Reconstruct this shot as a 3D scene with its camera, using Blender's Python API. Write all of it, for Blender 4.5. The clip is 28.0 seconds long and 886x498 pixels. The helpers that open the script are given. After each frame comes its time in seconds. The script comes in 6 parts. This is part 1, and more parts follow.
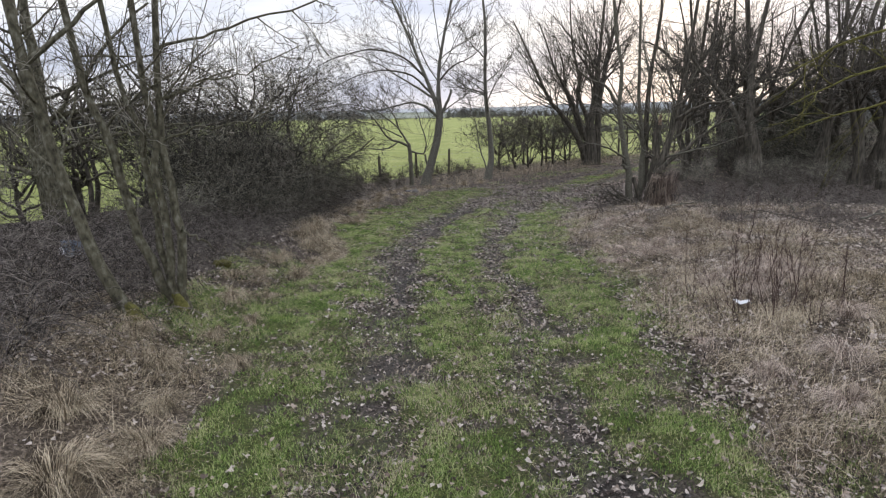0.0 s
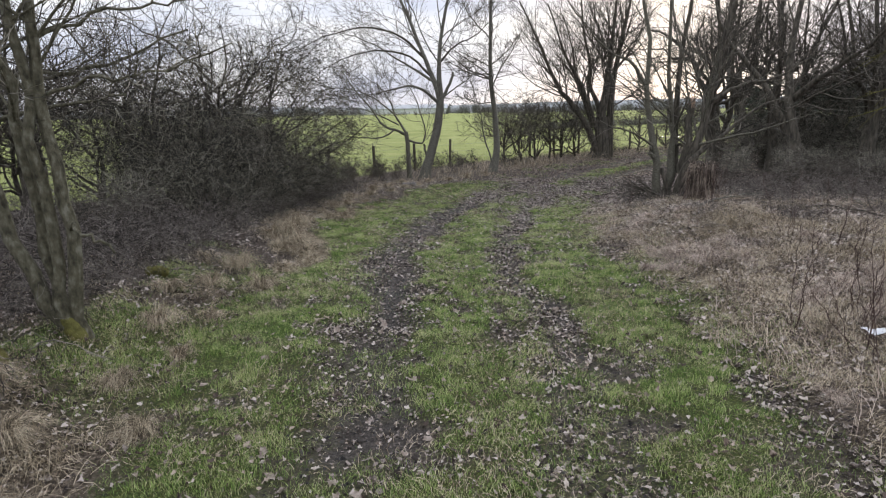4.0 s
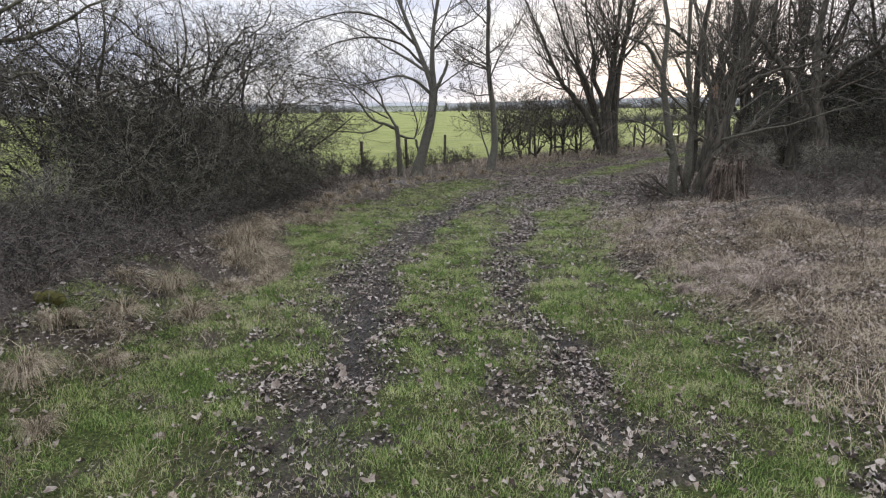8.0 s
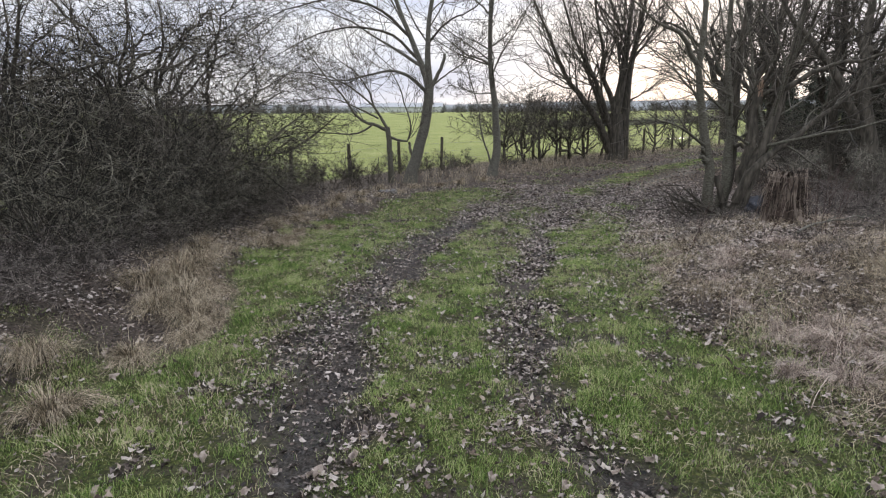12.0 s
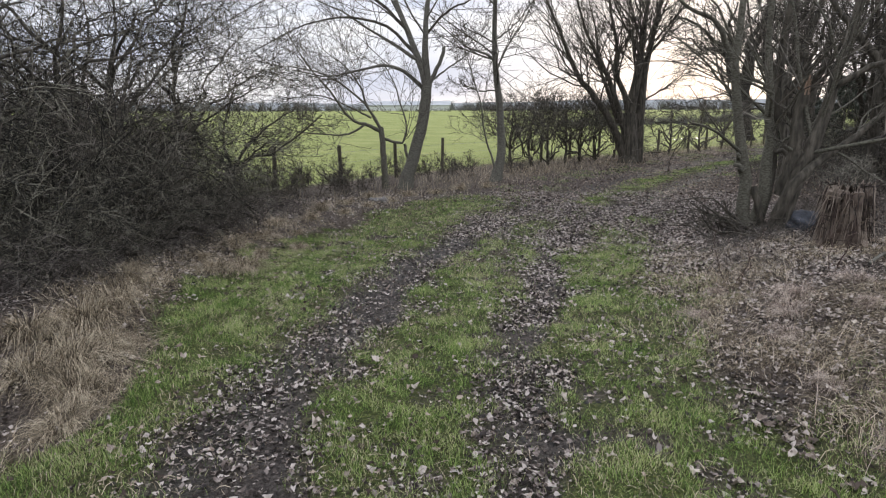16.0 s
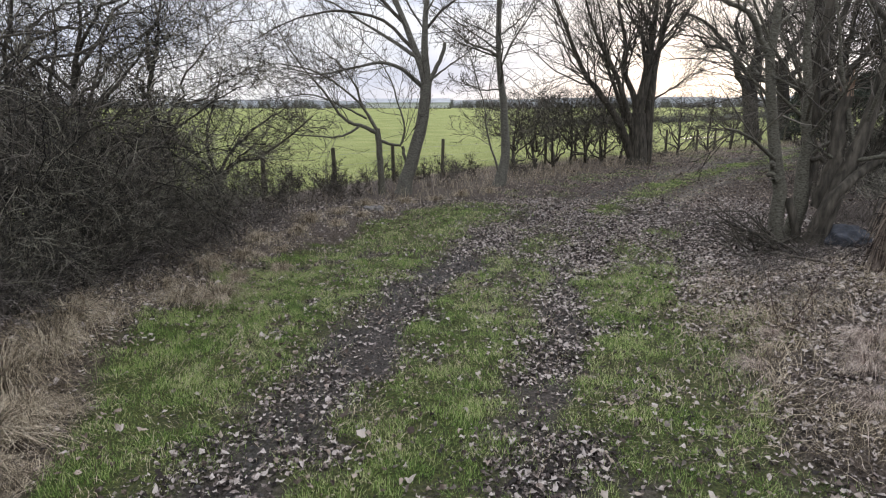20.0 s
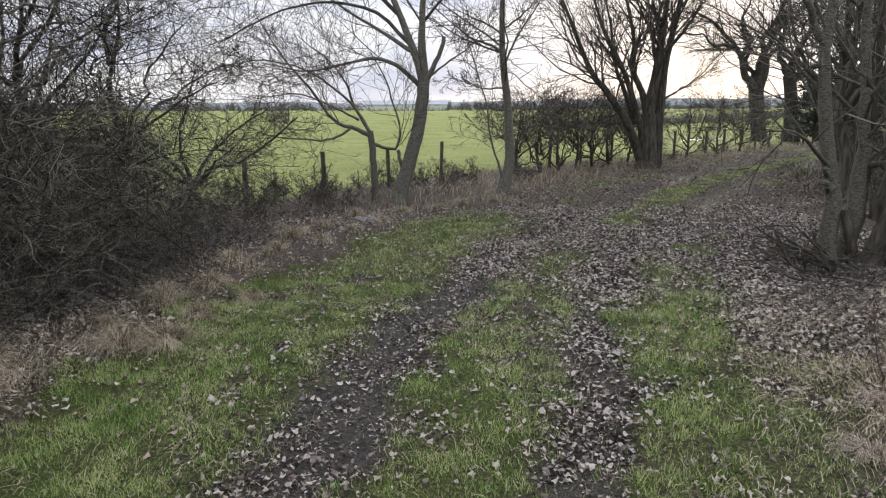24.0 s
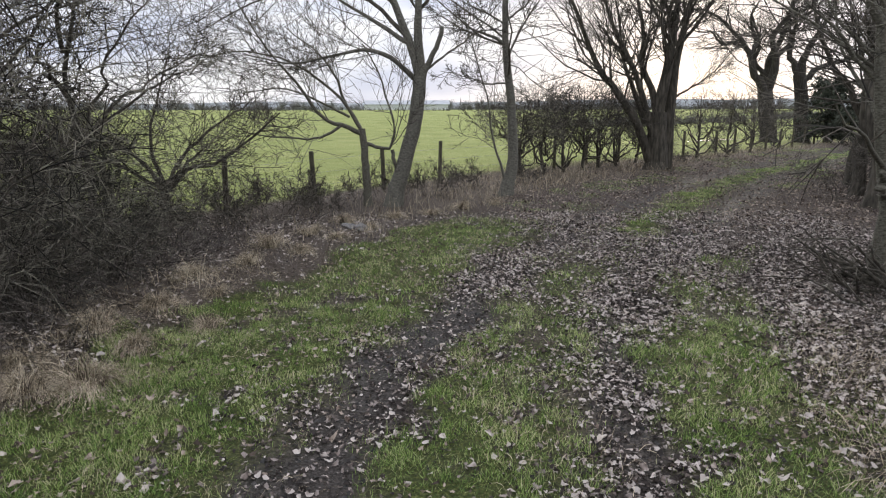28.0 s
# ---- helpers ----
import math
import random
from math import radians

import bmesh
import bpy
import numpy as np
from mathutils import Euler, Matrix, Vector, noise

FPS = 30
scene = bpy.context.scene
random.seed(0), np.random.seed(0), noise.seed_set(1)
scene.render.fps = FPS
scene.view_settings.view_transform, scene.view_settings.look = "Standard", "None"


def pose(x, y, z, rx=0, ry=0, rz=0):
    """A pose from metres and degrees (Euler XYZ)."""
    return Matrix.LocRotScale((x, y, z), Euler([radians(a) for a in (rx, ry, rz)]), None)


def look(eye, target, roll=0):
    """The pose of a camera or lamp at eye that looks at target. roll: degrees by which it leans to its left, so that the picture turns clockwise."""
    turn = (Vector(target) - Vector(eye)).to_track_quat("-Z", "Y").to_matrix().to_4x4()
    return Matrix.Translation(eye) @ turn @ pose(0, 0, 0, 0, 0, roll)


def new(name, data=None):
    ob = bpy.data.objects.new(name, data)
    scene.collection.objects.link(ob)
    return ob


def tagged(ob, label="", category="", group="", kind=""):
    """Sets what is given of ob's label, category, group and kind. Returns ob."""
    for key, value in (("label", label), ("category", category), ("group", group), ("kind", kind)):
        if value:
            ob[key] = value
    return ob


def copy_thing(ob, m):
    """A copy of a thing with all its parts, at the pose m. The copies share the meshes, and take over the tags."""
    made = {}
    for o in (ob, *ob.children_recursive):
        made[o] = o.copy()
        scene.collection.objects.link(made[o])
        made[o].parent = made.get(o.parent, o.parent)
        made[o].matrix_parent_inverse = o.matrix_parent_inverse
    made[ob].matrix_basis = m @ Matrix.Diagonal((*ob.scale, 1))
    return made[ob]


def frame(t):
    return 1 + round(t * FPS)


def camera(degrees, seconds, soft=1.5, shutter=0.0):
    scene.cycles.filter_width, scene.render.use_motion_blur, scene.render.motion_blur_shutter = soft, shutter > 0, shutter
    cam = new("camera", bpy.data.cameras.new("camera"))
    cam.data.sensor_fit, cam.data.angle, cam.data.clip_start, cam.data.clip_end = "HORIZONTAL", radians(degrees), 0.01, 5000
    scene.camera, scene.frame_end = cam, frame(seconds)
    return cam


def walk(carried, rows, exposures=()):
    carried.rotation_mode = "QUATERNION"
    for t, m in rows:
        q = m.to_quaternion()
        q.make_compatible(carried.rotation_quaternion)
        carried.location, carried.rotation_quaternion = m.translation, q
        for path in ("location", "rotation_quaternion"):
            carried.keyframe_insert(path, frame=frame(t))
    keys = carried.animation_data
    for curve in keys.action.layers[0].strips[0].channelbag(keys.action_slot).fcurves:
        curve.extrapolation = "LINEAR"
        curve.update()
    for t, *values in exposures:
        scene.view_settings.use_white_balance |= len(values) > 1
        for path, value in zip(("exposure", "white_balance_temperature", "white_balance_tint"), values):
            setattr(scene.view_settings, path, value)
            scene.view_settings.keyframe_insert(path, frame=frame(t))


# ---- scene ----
cam = camera(73.7, 28.0, soft=1.15)
PATH = [
    (0, (0.194, -1.063, 2.589), (0.203, 0.89, 2.159), -1.1),
    (0.5, (0.181, -0.851, 2.299), (0.192, 1.101, 1.866), -1.0),
    (1, (0.197, -0.365, 2.217), (0.208, 1.587, 1.782), -1.0),
    (1.5, (0.197, -0.122, 2.253), (0.206, 1.83, 1.816), -1.0),
    (2, (0.174, 0.073, 2.232), (0.185, 2.025, 1.797), -1.0),
    (2.5, (0.157, 0.281, 2.224), (0.167, 2.233, 1.787), -1.1),
    (3, (0.149, 0.53, 2.205), (0.159, 2.482, 1.768), -1.1),
    (3.5, (0.156, 0.815, 2.214), (0.166, 2.766, 1.774), -1.0),
    (5.5, (0.115, 1.853, 2.063), (0.134, 3.805, 1.628), -0.9),
    (6, (0.125, 2.007, 2.142), (0.149, 3.957, 1.698), -0.6),
    (7, (0.271, 2.43, 2.056), (0.289, 4.38, 1.614), -0.9),
    (8, (0.307, 2.798, 2.017), (0.327, 4.747, 1.572), -0.8),
    (9, (0.359, 3.295, 1.994), (0.38, 5.245, 1.549), -0.8),
    (10, (0.39, 3.814, 1.991), (0.413, 5.764, 1.547), -0.6),
    (11, (0.38, 4.411, 1.991), (0.406, 6.361, 1.547), -0.6),
    (12, (0.382, 4.947, 1.974), (0.411, 6.898, 1.533), -0.4),
    (14.5, (0.7, 6.103, 1.988), (0.699, 8.053, 1.544), -0.2),
    (16, (0.661, 6.567, 2.002), (0.665, 8.516, 1.556), -0.2),
    (17, (0.618, 6.794, 2.028), (0.631, 8.743, 1.58), 0.0),
    (18, (0.638, 7.088, 2.045), (0.644, 9.037, 1.595), -0.1),
    (19, (0.638, 7.373, 2.042), (0.647, 9.323, 1.596), -0.1),
    (20, (0.639, 7.623, 2.087), (0.645, 9.571, 1.632), -0.1),
    (21.5, (0.608, 8.119, 2.093), (0.62, 10.067, 1.639), -0.1),
    (23.5, (0.591, 8.8, 2.049), (0.606, 10.749, 1.601), -0.3),
    (25, (0.665, 9.174, 2.052), (0.672, 11.122, 1.602), -0.1),
    (26, (0.682, 9.456, 2.017), (0.688, 11.404, 1.567), -0.2),
    (27, (0.709, 9.722, 2.017), (0.712, 11.671, 1.565), -0.2),
    (28, (0.693, 10.018, 1.975), (0.702, 11.968, 1.527), -0.1),
]
walk(cam, [(t, look(eye, target, roll)) for t, eye, target, roll in PATH])

# ---- sky, sun, exposure ----
SUN_TURN, SUN_HEIGHT = radians(22), radians(9)
world = bpy.data.worlds.new("sky")
scene.world = world
world.use_nodes = True
wn, wl = world.node_tree.nodes, world.node_tree.links
wn.clear()
w_out, w_bg = wn.new("ShaderNodeOutputWorld"), wn.new("ShaderNodeBackground")
w_sky = wn.new("ShaderNodeTexSky")
w_sky.sky_type, w_sky.sun_disc = "NISHITA", False
w_sky.sun_elevation, w_sky.sun_rotation, w_sky.dust_density = SUN_HEIGHT, SUN_TURN, 1.0
w_co = wn.new("ShaderNodeTexCoord")
w_map = wn.new("ShaderNodeMapping")
w_map.inputs["Scale"].default_value = (1.6, 1.6, 7.0)
w_noise = wn.new("ShaderNodeTexNoise")
w_noise.inputs["Scale"].default_value, w_noise.inputs["Detail"].default_value = 1.7, 6.0
w_ramp = wn.new("ShaderNodeValToRGB")
w_ramp.color_ramp.elements[0].position, w_ramp.color_ramp.elements[0].color = 0.38, (5.2, 5.6, 6.9, 1)
w_ramp.color_ramp.elements[1].position, w_ramp.color_ramp.elements[1].color = 0.62, (8.4, 8.4, 8.7, 1)
w_mix = wn.new("ShaderNodeMix")
w_mix.data_type = "RGBA"
w_mix.inputs["Factor"].default_value = 0.94
wl.new(w_co.outputs["Generated"], w_map.inputs["Vector"])
wl.new(w_map.outputs["Vector"], w_noise.inputs["Vector"])
wl.new(w_noise.outputs["Fac"], w_ramp.inputs["Fac"])
wl.new(w_sky.outputs["Color"], w_mix.inputs["A"])
wl.new(w_ramp.outputs["Color"], w_mix.inputs["B"])
w_sep, w_range, w_lift = wn.new("ShaderNodeSeparateXYZ"), wn.new("ShaderNodeMapRange"), wn.new("ShaderNodeMix")
w_range.inputs["From Min"].default_value, w_range.inputs["From Max"].default_value = 0.12, 0.8
w_range.inputs["To Min"].default_value, w_range.inputs["To Max"].default_value = 0.98, 1.7
w_lift.data_type, w_lift.blend_type = "RGBA", "MULTIPLY"
w_lift.inputs["Factor"].default_value = 1.0
wl.new(w_co.outputs["Generated"], w_sep.inputs["Vector"])
wl.new(w_sep.outputs["Z"], w_range.inputs["Value"])
wl.new(w_mix.outputs["Result"], w_lift.inputs["A"])
wl.new(w_range.outputs["Result"], w_lift.inputs["B"])
w_dot, w_pow, w_glow = wn.new("ShaderNodeVectorMath"), wn.new("ShaderNodeMath"), wn.new("ShaderNodeMix")
w_dot.operation, w_pow.operation = "DOT_PRODUCT", "POWER"
w_pow.use_clamp = True
w_dot.inputs[1].default_value = (math.sin(SUN_TURN) * math.cos(SUN_HEIGHT), math.cos(SUN_TURN) * math.cos(SUN_HEIGHT), math.sin(SUN_HEIGHT))
w_pow.inputs[1].default_value = 45.0
w_glow.data_type, w_glow.blend_type = "RGBA", "ADD"
w_glow.inputs["B"].default_value = (4.5, 3.4, 2.1, 1)
wl.new(w_co.outputs["Generated"], w_dot.inputs[0])
wl.new(w_dot.outputs["Value"], w_pow.inputs[0])
wl.new(w_pow.outputs["Value"], w_glow.inputs["Factor"])
wl.new(w_lift.outputs["Result"], w_glow.inputs["A"])
wl.new(w_glow.outputs["Result"], w_bg.inputs["Color"])
wl.new(w_bg.outputs["Background"], w_out.inputs["Surface"])
w_bg.inputs["Strength"].default_value = 0.1

sun_data = bpy.data.lights.new("sun", "SUN")
sun_data.energy, sun_data.angle, sun_data.color = 1.0, radians(12), (1.0, 0.86, 0.68)
sun = new("sun", sun_data)
sun_way = Vector((math.sin(SUN_TURN) * math.cos(SUN_HEIGHT), math.cos(SUN_TURN) * math.cos(SUN_HEIGHT), math.sin(SUN_HEIGHT)))
sun.matrix_world = look(sun_way * 60, (0, 0, 0))
scene.view_settings.exposure = 0.45

# ---- materials ----


def material(name, colors, scale=8.0, rough=0.85, bump=0.3, bump_scale=40.0, island=0.0, stretch=(1, 1, 1), specular=0.25, extra=None):
    """A mottled surface: a ramp of colours over noise, fine relief, and a change of tone from piece to piece."""
    m = bpy.data.materials.new(name)
    m.use_nodes = True
    n, l = m.node_tree.nodes, m.node_tree.links
    b = n["Principled BSDF"]
    b.inputs["Roughness"].default_value = rough
    b.inputs["Specular IOR Level"].default_value = specular
    co, mp = n.new("ShaderNodeTexCoord"), n.new("ShaderNodeMapping")
    mp.inputs["Scale"].default_value = stretch
    l.new(co.outputs["Object"], mp.inputs["Vector"])
    nz = n.new("ShaderNodeTexNoise")
    nz.inputs["Scale"].default_value, nz.inputs["Detail"].default_value = scale, 5.0
    l.new(mp.outputs["Vector"], nz.inputs["Vector"])
    ramp = n.new("ShaderNodeValToRGB")
    while len(ramp.color_ramp.elements) < len(colors):
        ramp.color_ramp.elements.new(0.5)
    for k, (e, c) in enumerate(zip(ramp.color_ramp.elements, colors)):
        e.position, e.color = 0.3 + 0.4 * k / max(1, len(colors) - 1), (*c, 1)
    value = nz.outputs["Fac"]
    if island:
        geo, mul = n.new("ShaderNodeNewGeometry"), n.new("ShaderNodeMath")
        mul.operation = "MULTIPLY_ADD"
        mul.inputs[1].default_value = island
        shift = n.new("ShaderNodeMath")
        shift.operation = "SUBTRACT"
        shift.inputs[1].default_value = island / 2
        l.new(geo.outputs["Random Per Island"], mul.inputs[0])
        l.new(nz.outputs["Fac"], mul.inputs[2])
        l.new(mul.outputs[0], shift.inputs[0])
        value = shift.outputs[0]
    l.new(value, ramp.inputs["Fac"])
    l.new(ramp.outputs["Color"], b.inputs["Base Color"])
    if bump:
        nb, bp = n.new("ShaderNodeTexNoise"), n.new("ShaderNodeBump")
        nb.inputs["Scale"].default_value, nb.inputs["Detail"].default_value = bump_scale, 4.0
        bp.inputs["Strength"].default_value, bp.inputs["Distance"].default_value = bump, 0.02
        l.new(mp.outputs["Vector"], nb.inputs["Vector"])
        l.new(nb.outputs["Fac"], bp.inputs["Height"])
        l.new(bp.outputs["Normal"], b.inputs["Normal"])
    return m


def let_through(m, share):
    """Thin leaves and blades pass some of the light that falls on their far side."""
    n, l = m.node_tree.nodes, m.node_tree.links
    b, out = n["Principled BSDF"], n["Material Output"]
    thin, mix = n.new("ShaderNodeBsdfTranslucent"), n.new("ShaderNodeMixShader")
    mix.inputs["Fac"].default_value = share
    l.new(b.inputs["Base Color"].links[0].from_socket, thin.inputs["Color"])
    l.new(b.outputs["BSDF"], mix.inputs[1])
    l.new(thin.outputs["BSDF"], mix.inputs[2])
    l.new(mix.outputs["Shader"], out.inputs["Surface"])
    return m


BARK_GREEN = material("bark_grey_green", [(0.034, 0.031, 0.021), (0.08, 0.075, 0.05), (0.125, 0.118, 0.082), (0.20, 0.194, 0.155)], 16, bump=0.9, bump_scale=60, stretch=(1.3, 1.3, 0.7))
BARK_STEM = material("bark_smooth_grey", [(0.05, 0.047, 0.036), (0.095, 0.09, 0.069), (0.14, 0.133, 0.106), (0.19, 0.183, 0.153)], 34, bump=0.5, bump_scale=70, stretch=(0.8, 0.8, 1.6))
BARK_DARK = material("bark_dark", [(0.032, 0.029, 0.023), (0.078, 0.07, 0.056), (0.14, 0.125, 0.10)], 5, bump=0.7, bump_scale=25, stretch=(3, 3, 0.6))
BARK_PALE = material("bark_pale", [(0.075, 0.071, 0.058), (0.135, 0.129, 0.107), (0.20, 0.192, 0.165)], 24, bump=0.5, bump_scale=50, stretch=(1, 1, 1.4))
# Darker than the other barks: backlit shade is put into the oaks' colour.
BARK_OAK_BACKLIT = material("bark_oak_backlit", [(0.02, 0.018, 0.015), (0.045, 0.04, 0.033), (0.08, 0.072, 0.06)], 5, bump=0.8, bump_scale=25, stretch=(3, 3, 0.6))
TWIG_BROWN = material("twig_brown", [(0.035, 0.031, 0.026), (0.085, 0.076, 0.063), (0.17, 0.153, 0.128)], 4, bump=0, island=0.5)
TWIG_GREY = material("twig_grey", [(0.08, 0.075, 0.06), (0.17, 0.16, 0.13), (0.30, 0.28, 0.235)], 4, bump=0, island=0.6)
TWIG_DARK = material("twig_dark", [(0.009, 0.008, 0.0065), (0.038, 0.036, 0.028), (0.235, 0.222, 0.175)], 3, bump=0, island=0.55)
GRASS_GREEN = let_through(material("grass_green", [(0.075, 0.13, 0.032), (0.222, 0.352, 0.09), (0.37, 0.495, 0.155), (0.59, 0.59, 0.33)], 2.3, rough=0.55, bump=0, island=0.5), 0.4)
GRASS_MAUVE = material("grass_dead_mauve", [(0.09, 0.066, 0.055), (0.40, 0.315, 0.26), (0.68, 0.58, 0.49)], 2.5, rough=0.8, bump=0, island=0.8)
GRASS_DEAD = material("grass_dead", [(0.06, 0.046, 0.03), (0.29, 0.235, 0.16), (0.60, 0.515, 0.38)], 2.5, rough=0.8, bump=0, island=0.75)
LEAF_DEAD = let_through(material("leaf_dead", [(0.034, 0.026, 0.022), (0.105, 0.082, 0.07), (0.22, 0.18, 0.158), (0.35, 0.30, 0.27), (0.53, 0.475, 0.435)], 16, rough=0.6, bump=0.5, island=1.1), 0.12)
LEAF_WET = material("leaf_sodden", [(0.022, 0.017, 0.015), (0.07, 0.055, 0.047), (0.145, 0.118, 0.103), (0.24, 0.205, 0.185)], 16, rough=0.45, bump=0.5, island=1.0)
LEAF_MID = let_through(material("leaf_tan", [(0.06, 0.043, 0.033), (0.19, 0.145, 0.115), (0.42, 0.35, 0.29)], 16, rough=0.6, bump=0.5, island=0.9), 0.12)
LEAF_PALE = let_through(material("leaf_bleached", [(0.10, 0.077, 0.062), (0.27, 0.222, 0.186), (0.54, 0.48, 0.42)], 16, rough=0.6, bump=0.5, island=0.9), 0.12)
BRAMBLE = material("bramble_cane", [(0.018, 0.0155, 0.013), (0.07, 0.06, 0.052), (0.25, 0.222, 0.2)], 3, bump=0, island=0.7)
STEM_RED = material("stem_red_brown", [(0.04, 0.026, 0.023), (0.11, 0.074, 0.064)], 3, bump=0, island=0.5)
POST_WOOD = material("weathered_post", [(0.06, 0.055, 0.04), (0.14, 0.13, 0.09)], 12, bump=0.5, stretch=(4, 4, 0.6))
MOSS = material("moss", [(0.07, 0.07, 0.02), (0.17, 0.16, 0.05)], 20, rough=0.95, bump=0.8, bump_scale=80)
NEEDLE = material("evergreen", [(0.035, 0.042, 0.03), (0.085, 0.095, 0.07)], 3, rough=0.7, bump=0, island=0.6)
TORN = material("torn_wood", [(0.14, 0.095, 0.065), (0.27, 0.19, 0.135), (0.36, 0.27, 0.2)], 14, bump=0.6, bump_scale=60, stretch=(4, 4, 0.6))
BRACKEN = material("dead_fern", [(0.035, 0.027, 0.022), (0.095, 0.072, 0.058), (0.25, 0.205, 0.165)], 4, bump=0, island=0.8)
# Pale grey: the haze of distance is put into the twig colour.
FAR_WOOD_HAZED = material("far_trees", [(0.13, 0.13, 0.125), (0.20, 0.20, 0.195)], 0.6, bump=0, island=0.5)
PLASTIC = material("pale_plastic", [(0.55, 0.57, 0.6), (0.72, 0.74, 0.76)], 6, rough=0.4, bump=0.1)
PLASTIC_BLUE = material("blue_grey_plastic", [(0.16, 0.20, 0.27), (0.24, 0.29, 0.36)], 6, rough=0.5, bump=0.1)
WIRE = material("galvanised_wire", [(0.18, 0.18, 0.18), (0.28, 0.28, 0.27)], 20, rough=0.5, bump=0)

# ---- mesh helpers ----


def sheet(name, verts, faces, mat, smooth=False):
    """A mesh from arrays of places and of quads or triangles."""
    verts, faces = np.ascontiguousarray(verts, np.float32), np.ascontiguousarray(faces, np.int32)
    me = bpy.data.meshes.new(name)
    me.vertices.add(len(verts))
    me.vertices.foreach_set("co", verts.ravel())
    k = faces.shape[1]
    me.loops.add(faces.size)
    me.loops.foreach_set("vertex_index", faces.ravel())
    me.polygons.add(len(faces))
    me.polygons.foreach_set("loop_start", np.arange(0, faces.size, k, dtype=np.int32))
    me.polygons.foreach_set("use_smooth", np.full(len(faces), smooth))
    me.update(calc_edges=True)
    me.materials.append(mat)
    return me


def joined(pieces):
    """One pair of arrays from several (verts, faces)."""
    vs, fs, n = [], [], 0
    for v, f in pieces:
        vs.append(v)
        fs.append(f + n)
        n += len(v)
    return np.concatenate(vs), np.concatenate(fs)


def part(name, vf, mat, parent, label="", smooth=True):
    ob = new(name, sheet(name, vf[0], vf[1], mat, smooth))
    ob.parent = parent
    if label:
        ob["label"] = label
    return ob


def thing(name, place, label, category, group="", turn=0.0):
    ob = new(name)
    ob.empty_display_size = 0.2
    ob.matrix_world = pose(*place, 0, 0, turn)
    return tagged(ob, label, category, group)


def tubes(p, r, sides=5):
    """Tapered tubes along many lines at once: p is (n, k, 3), r is (n, k). With one side, the finest twigs, a hair wide."""
    n, k, _ = p.shape
    t = np.gradient(p, axis=1)
    t /= np.linalg.norm(t, axis=2, keepdims=True) + 1e-9
    mean = t.mean(1)
    ref = np.where(np.abs(mean[:, 2:3]) > 0.75, [[1.0, 0, 0]], [[0, 0, 1.0]])[:, None, :]
    u = np.cross(t, ref)
    u /= np.linalg.norm(u, axis=2, keepdims=True) + 1e-9
    v = np.cross(t, u)
    if sides == 1:
        turn = np.arange(n)[:, None, None] * 2.4
        w = (u * np.cos(turn) + v * np.sin(turn)) * r[:, :, None] * 1.35
        i, j = np.meshgrid(np.arange(n), np.arange(k - 1), indexing="ij")
        at = (i * k + j) * 2
        return np.stack([p - w, p + w], 2).reshape(-1, 3), np.stack([at, at + 1, at + 3, at + 2], -1).reshape(-1, 4)
    a = np.arange(sides) * 2 * np.pi / sides
    ring = u[:, :, None] * np.cos(a)[:, None] + v[:, :, None] * np.sin(a)[:, None]
    verts = (p[:, :, None] + ring * r[:, :, None, None]).reshape(-1, 3)
    i, j, s = np.meshgrid(np.arange(n), np.arange(k - 1), np.arange(sides), indexing="ij")
    s2 = (s + 1) % sides
    at = lambda row, col: (i * k + row) * sides + col
    return verts, np.stack([at(j, s), at(j, s2), at(j + 1, s2), at(j + 1, s)], -1).reshape(-1, 4)


def spline(points, count):
    """A smooth line through a few places."""
    q = np.array(points, float)
    if len(q) < 3:
        return np.stack([np.interp(np.linspace(0, 1, count), np.linspace(0, 1, len(q)), c) for c in q.T], 1)
    q = np.vstack([2 * q[0] - q[1], q, 2 * q[-1] - q[-2]])
    out = []
    for x in np.linspace(0, len(q) - 3 - 1e-6, count):
        k, f = int(x), x - int(x)
        a, b, c, d = q[k : k + 4]
        out.append(0.5 * (2 * b + (c - a) * f + (2 * a - 5 * b + 4 * c - d) * f * f + (3 * b - a - 3 * c + d) * f**3))
    return np.array(out)


